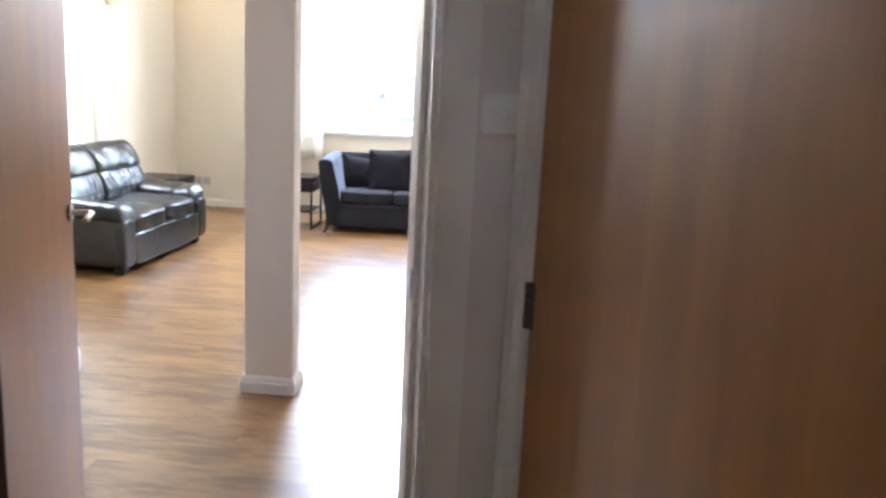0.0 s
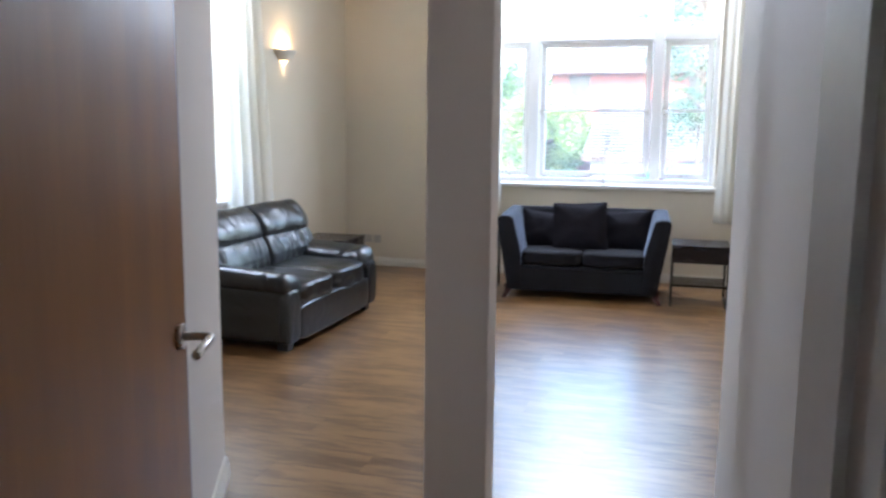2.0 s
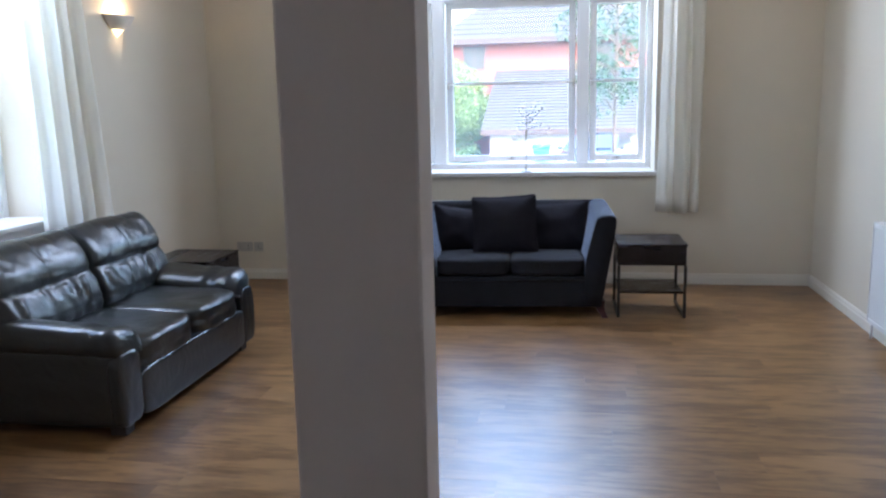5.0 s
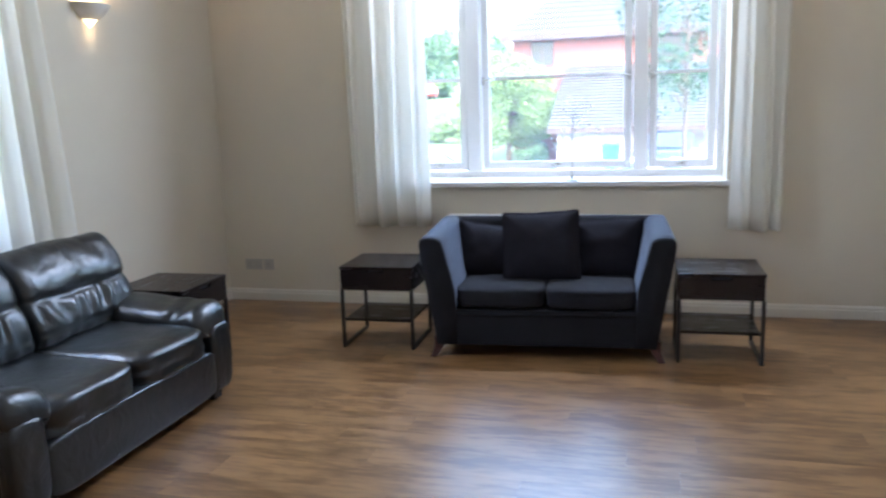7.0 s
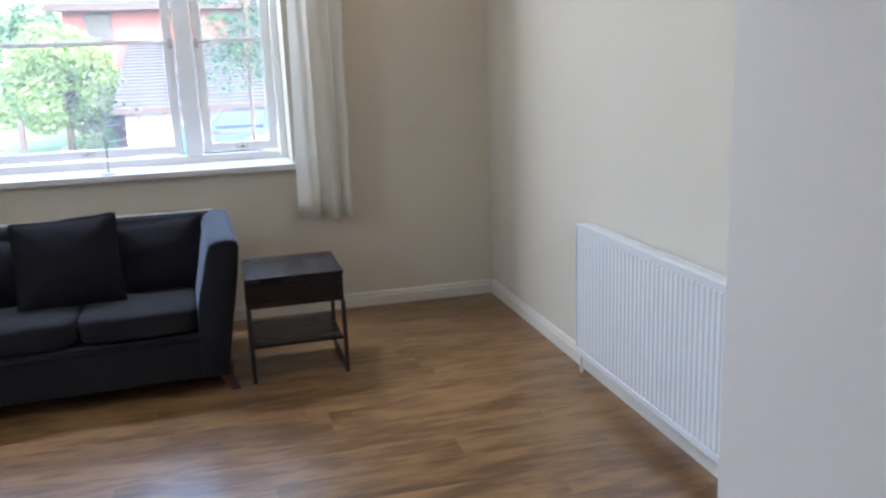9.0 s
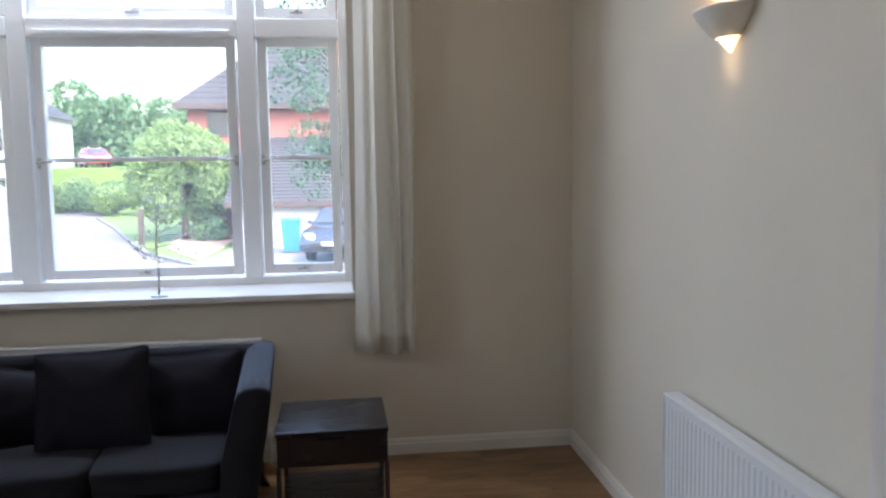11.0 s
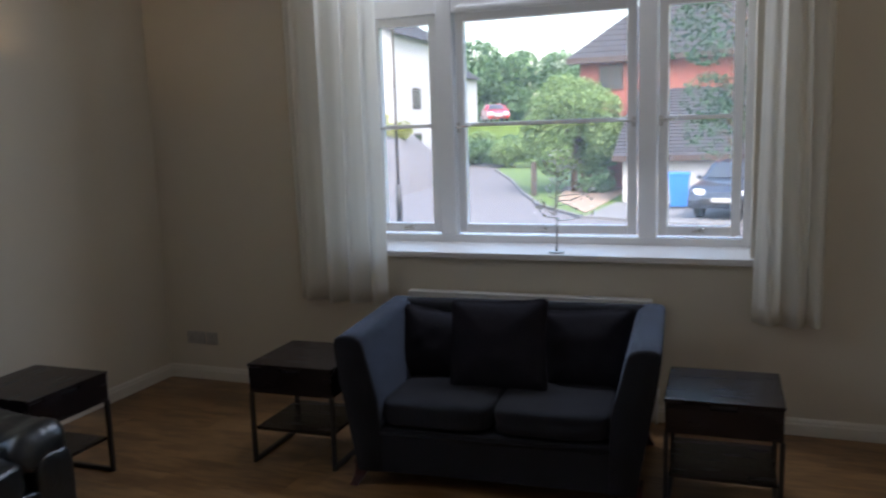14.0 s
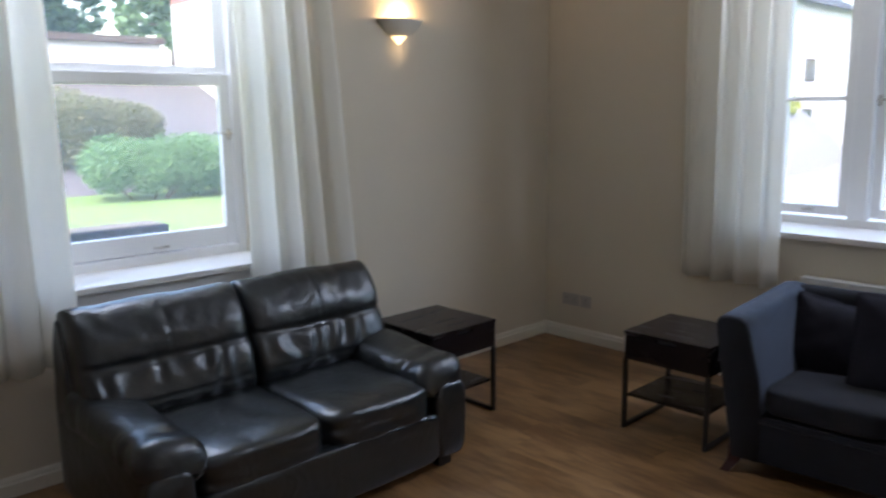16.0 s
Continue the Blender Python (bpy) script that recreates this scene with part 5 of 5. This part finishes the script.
white_house(-28.0, -17.6, 46.0, 56.0, 7.2, 10.2, "white rendered house with a grey roof along the road")
white_house(-30.0, -21.8, 63.0, 74.0, 6.2, 9.2, "white rendered house further along the road")
tall = thing("pink_house", "white and red rendered house beyond the garages", "house")
bm = bmesh.new()
box(bm, (-36, 21.1, 0.5), (-28.5, 31.5, 6.6))
part("wall", bm, RENDERED, tall)
bm = bmesh.new()
box(bm, (-35.98, 21.12, 6.6), (-28.52, 31.48, 9.0))
part("upper_wall", bm, BRICK, tall, "red brick upper storey")
bm = bmesh.new()
box(bm, (-36.4, 20.7, 9.0), (-28.1, 31.9, 9.3))
part("roof", bm, SLATE, tall)
bm = bmesh.new()
box(bm, (-28.53, 22.4, 6.9), (-28.48, 23.6, 8.1), 0.01)
part("window", bm, PANE, tall)
row = thing("garage_row", "row of flat-roofed garages with white doors", "garage")
bm = bmesh.new()
box(bm, (-40, 9.0, 3.2), (-35.4, 20.2, 4.75))
part("wall", bm, RENDERED, row)
bm = bmesh.new()
box(bm, (-40.3, 8.7, 4.75), (-35.1, 20.3, 5.05))
part("roof", bm, DARK_TRIM, row, "dark flat roof")
for i in range(4):
    bm = bmesh.new()
    box(bm, (-35.39, 9.4 + i * 2.7, 3.42), (-35.34, 11.7 + i * 2.7, 4.6), 0.02)
    part("garage_door", bm, RENDERED, row, "white garage door")

# ---- street things ----
lampost = thing("street_lamp", "tall thin grey street lamp with a dark base", "street lamp", pose(-8.12, 24.2, GROUND))
bm = bmesh.new()
tube(bm, [(0, 0, 0), (0, 0, 1.05)], 0.085, 12)
part("base", bm, BLACK_STEEL, lampost, "", True)
bm = bmesh.new()
tube(bm, [(0, 0, 1.05), (0, 0, 6.0), (0.05, 0, 6.2), (0.6, 0, 6.35)], [0.045, 0.038, 0.036, 0.03], 10)
part("pole", bm, DARK_METAL, lampost, "", True)
bm = bmesh.new()
box(bm, (0.5, -0.10, 6.30), (1.05, 0.10, 6.42), 0.03)
part("lantern", bm, DARK_METAL, lampost)
bollard = thing("stake", "dark timber stake beside the young tree", "stake", pose(-6.3, 32.6, GROUND))
bm = bmesh.new()
box(bm, (-0.09, -0.09, 0), (0.09, 0.09, 1.25), 0.015)
part("post", bm, DARK_TRIM, bollard)


def car(label, m, paint, scale=1.0):
    """A small hatchback: x across, nose towards -y."""
    c = thing("car", label, "car", m)
    prof = [(-2.0, 0.30), (-2.05, 0.50), (-1.98, 0.72), (-1.75, 0.86), (-1.05, 0.98), (-0.30, 1.40), (0.10, 1.47), (1.10, 1.45), (1.72, 1.10), (1.92, 0.92), (1.98, 0.55), (1.92, 0.28)]
    bm = bmesh.new()
    rings = []
    for x, k in ((-0.86, 0.93), (-0.80, 0.985), (-0.55, 1.0), (0, 1.0), (0.55, 1.0), (0.80, 0.985), (0.86, 0.93)):
        rings.append([(x * (1 - 0.24 * max(z - 0.9, 0)), y * (0.985 + 0.015 * k), 0.28 + (z - 0.28) * (k if z > 0.9 else 1)) for y, z in prof])
    loft(bm, rings)
    body = part("body", bm, paint, c)
    bm = bmesh.new()
    loft(bm, [[(-0.66, -1.00, 1.035), (0.66, -1.00, 1.035), (0.58, -0.36, 1.39), (-0.58, -0.36, 1.39)], [(-0.66, -0.96, 1.01), (0.66, -0.96, 1.01), (0.58, -0.32, 1.365), (-0.58, -0.32, 1.365)]])
    part("windscreen", bm, PANE, c)
    for sx in (-1, 1):
        bm = bmesh.new()
        loft(bm, [[(sx * (0.845 - 0.24 * (z - 0.9)) + o, y, z) for y, z in ((-0.80, 1.02), (-0.22, 1.36), (1.0, 1.38), (1.5, 1.04))] for o in (-0.03, 0.012)])
        part("side_window", bm, PANE, c)
        bm = bmesh.new()
        pillow(bm, (0.36, 0.16, 0.18), pose(sx * 0.62, -1.93, 0.70, -10, 0, sx * 18), 3.0, 6)
        part("headlight", bm, HEADLIGHT, c, "clear headlight", True)
        bm = bmesh.new()
        pillow(bm, (0.16, 0.10, 0.12), pose(sx * 0.95, -0.75, 1.02), 3.0, 5)
        part("mirror", bm, paint, c, "", True)
        for y in (-1.25, 1.25):
            bm = bmesh.new()
            tube(bm, [(sx * 0.68, y, 0.31), (sx * 0.70, y, 0.31), (sx * 0.86, y, 0.31), (sx * 0.88, y, 0.31)], [0.27, 0.31, 0.31, 0.27], 20)
            wheel = part("wheel", bm, RUBBER, c, "", True)
            bm = bmesh.new()
            tube(bm, [(sx * 0.80, y, 0.31), (sx * 0.89, y, 0.31)], 0.19, 16)
            part("rim", bm, STEEL, wheel)
    bm = bmesh.new()
    box(bm, (-0.55, -2.06, 0.40), (0.55, -2.02, 0.56), 0.02)
    part("grille", bm, RUBBER, c)
    bm = bmesh.new()
    box(bm, (-0.26, -2.085, 0.47), (0.26, -2.062, 0.58), 0.004)
    part("number_plate", bm, RENDERED, c, "plain pale number plate")
    return c


car("dark blue hatchback car parked on the driveway", pose(0.95, 26.9, GROUND + 0.02, 0, 0, -14), CAR_PAINT)
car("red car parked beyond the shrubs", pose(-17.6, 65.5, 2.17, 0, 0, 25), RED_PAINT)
def wheeled_bin(label, m, plastic):
    b = thing("wheeled_bin", label, "bin", m)
    bm = bmesh.new()
    loft(bm, [[(a * w, c * w * 1.1, z) for a, c in ((-1, -1), (1, -1), (1, 1), (-1, 1))] for z, w in ((0.06, 0.23), (0.95, 0.29))])
    part("body", bm, plastic, b)
    bm = bmesh.new()
    box(bm, (-0.31, -0.34, 0.95), (0.31, 0.34, 1.05), 0.03)
    part("lid", bm, plastic, b)
    for sx in (-1, 1):
        bm = bmesh.new()
        tube(bm, [(sx * 0.22, 0.22, 0.10), (sx * 0.27, 0.22, 0.10)], 0.10, 12)
        part("wheel", bm, RUBBER, b)


wheeled_bin("blue plastic wheeled bin by the garage", pose(-0.80, 28.2, GROUND + 0.02), BLUE_PLASTIC)
wheeled_bin("dark red wheeled bin beside the side road", pose(-15.6, 38.2, 1.290, 0, 0, 20), RED_PLASTIC)
planter = thing("planter_box", "dark grey trough planter standing on the outer sill", "planter", pose(-3.50, 5.02, 0.872, 0, 0, 90))
bm = bmesh.new()
box(bm, (-0.47, -0.11, 0.0), (0.47, 0.11, 0.165), 0.006)
part("trough", bm, SLATE, planter)
bm = bmesh.new()
box(bm, (-0.455, -0.095, 0.1655), (0.455, 0.095, 0.168))
part("soil", bm, EARTH, planter)
bm = bmesh.new()
box(bm, (-3.70, VY0 - 0.1, 0.78), (-3.405, VY1 + 0.1, 0.8715), 0.01)
structure("outer_sill", bm, KERB, "stone outer sill of the sash window", "window sill")

# ---- floor planks, laid along the window wall ----
PLANK, WIDTH = 1.285, 0.1935
shared = {}
g = random.Random(17)
row = 0
y = NORTH - 0.02
while y > -2.3:
    x0, x1 = (-2.86, 2.17) if y > 2.75 else (-1.15, 1.75)
    x = x0 - g.uniform(0.05, 1.2)
    while x < x1:
        a, b = max(x, x0), min(x + PLANK, x1)
        if b - a > 0.02:
            key = round(b - a, 3)
            if key not in shared:
                bm = bmesh.new()
                box(bm, (0.00003, -WIDTH + 0.00003, -0.012), (key - 0.00003, -0.00003, 0.0), 0.0004, 1)
                me = bpy.data.meshes.new("plank")
                bm.to_mesh(me)
                bm.free()
                me.materials.append(OAK)
                shared[key] = me
            ob = new("plank", shared[key])
            ob.parent = FLOOR
            ob.location = (a, y, 0.0)
        x += PLANK
    y -= WIDTH
    row += 1
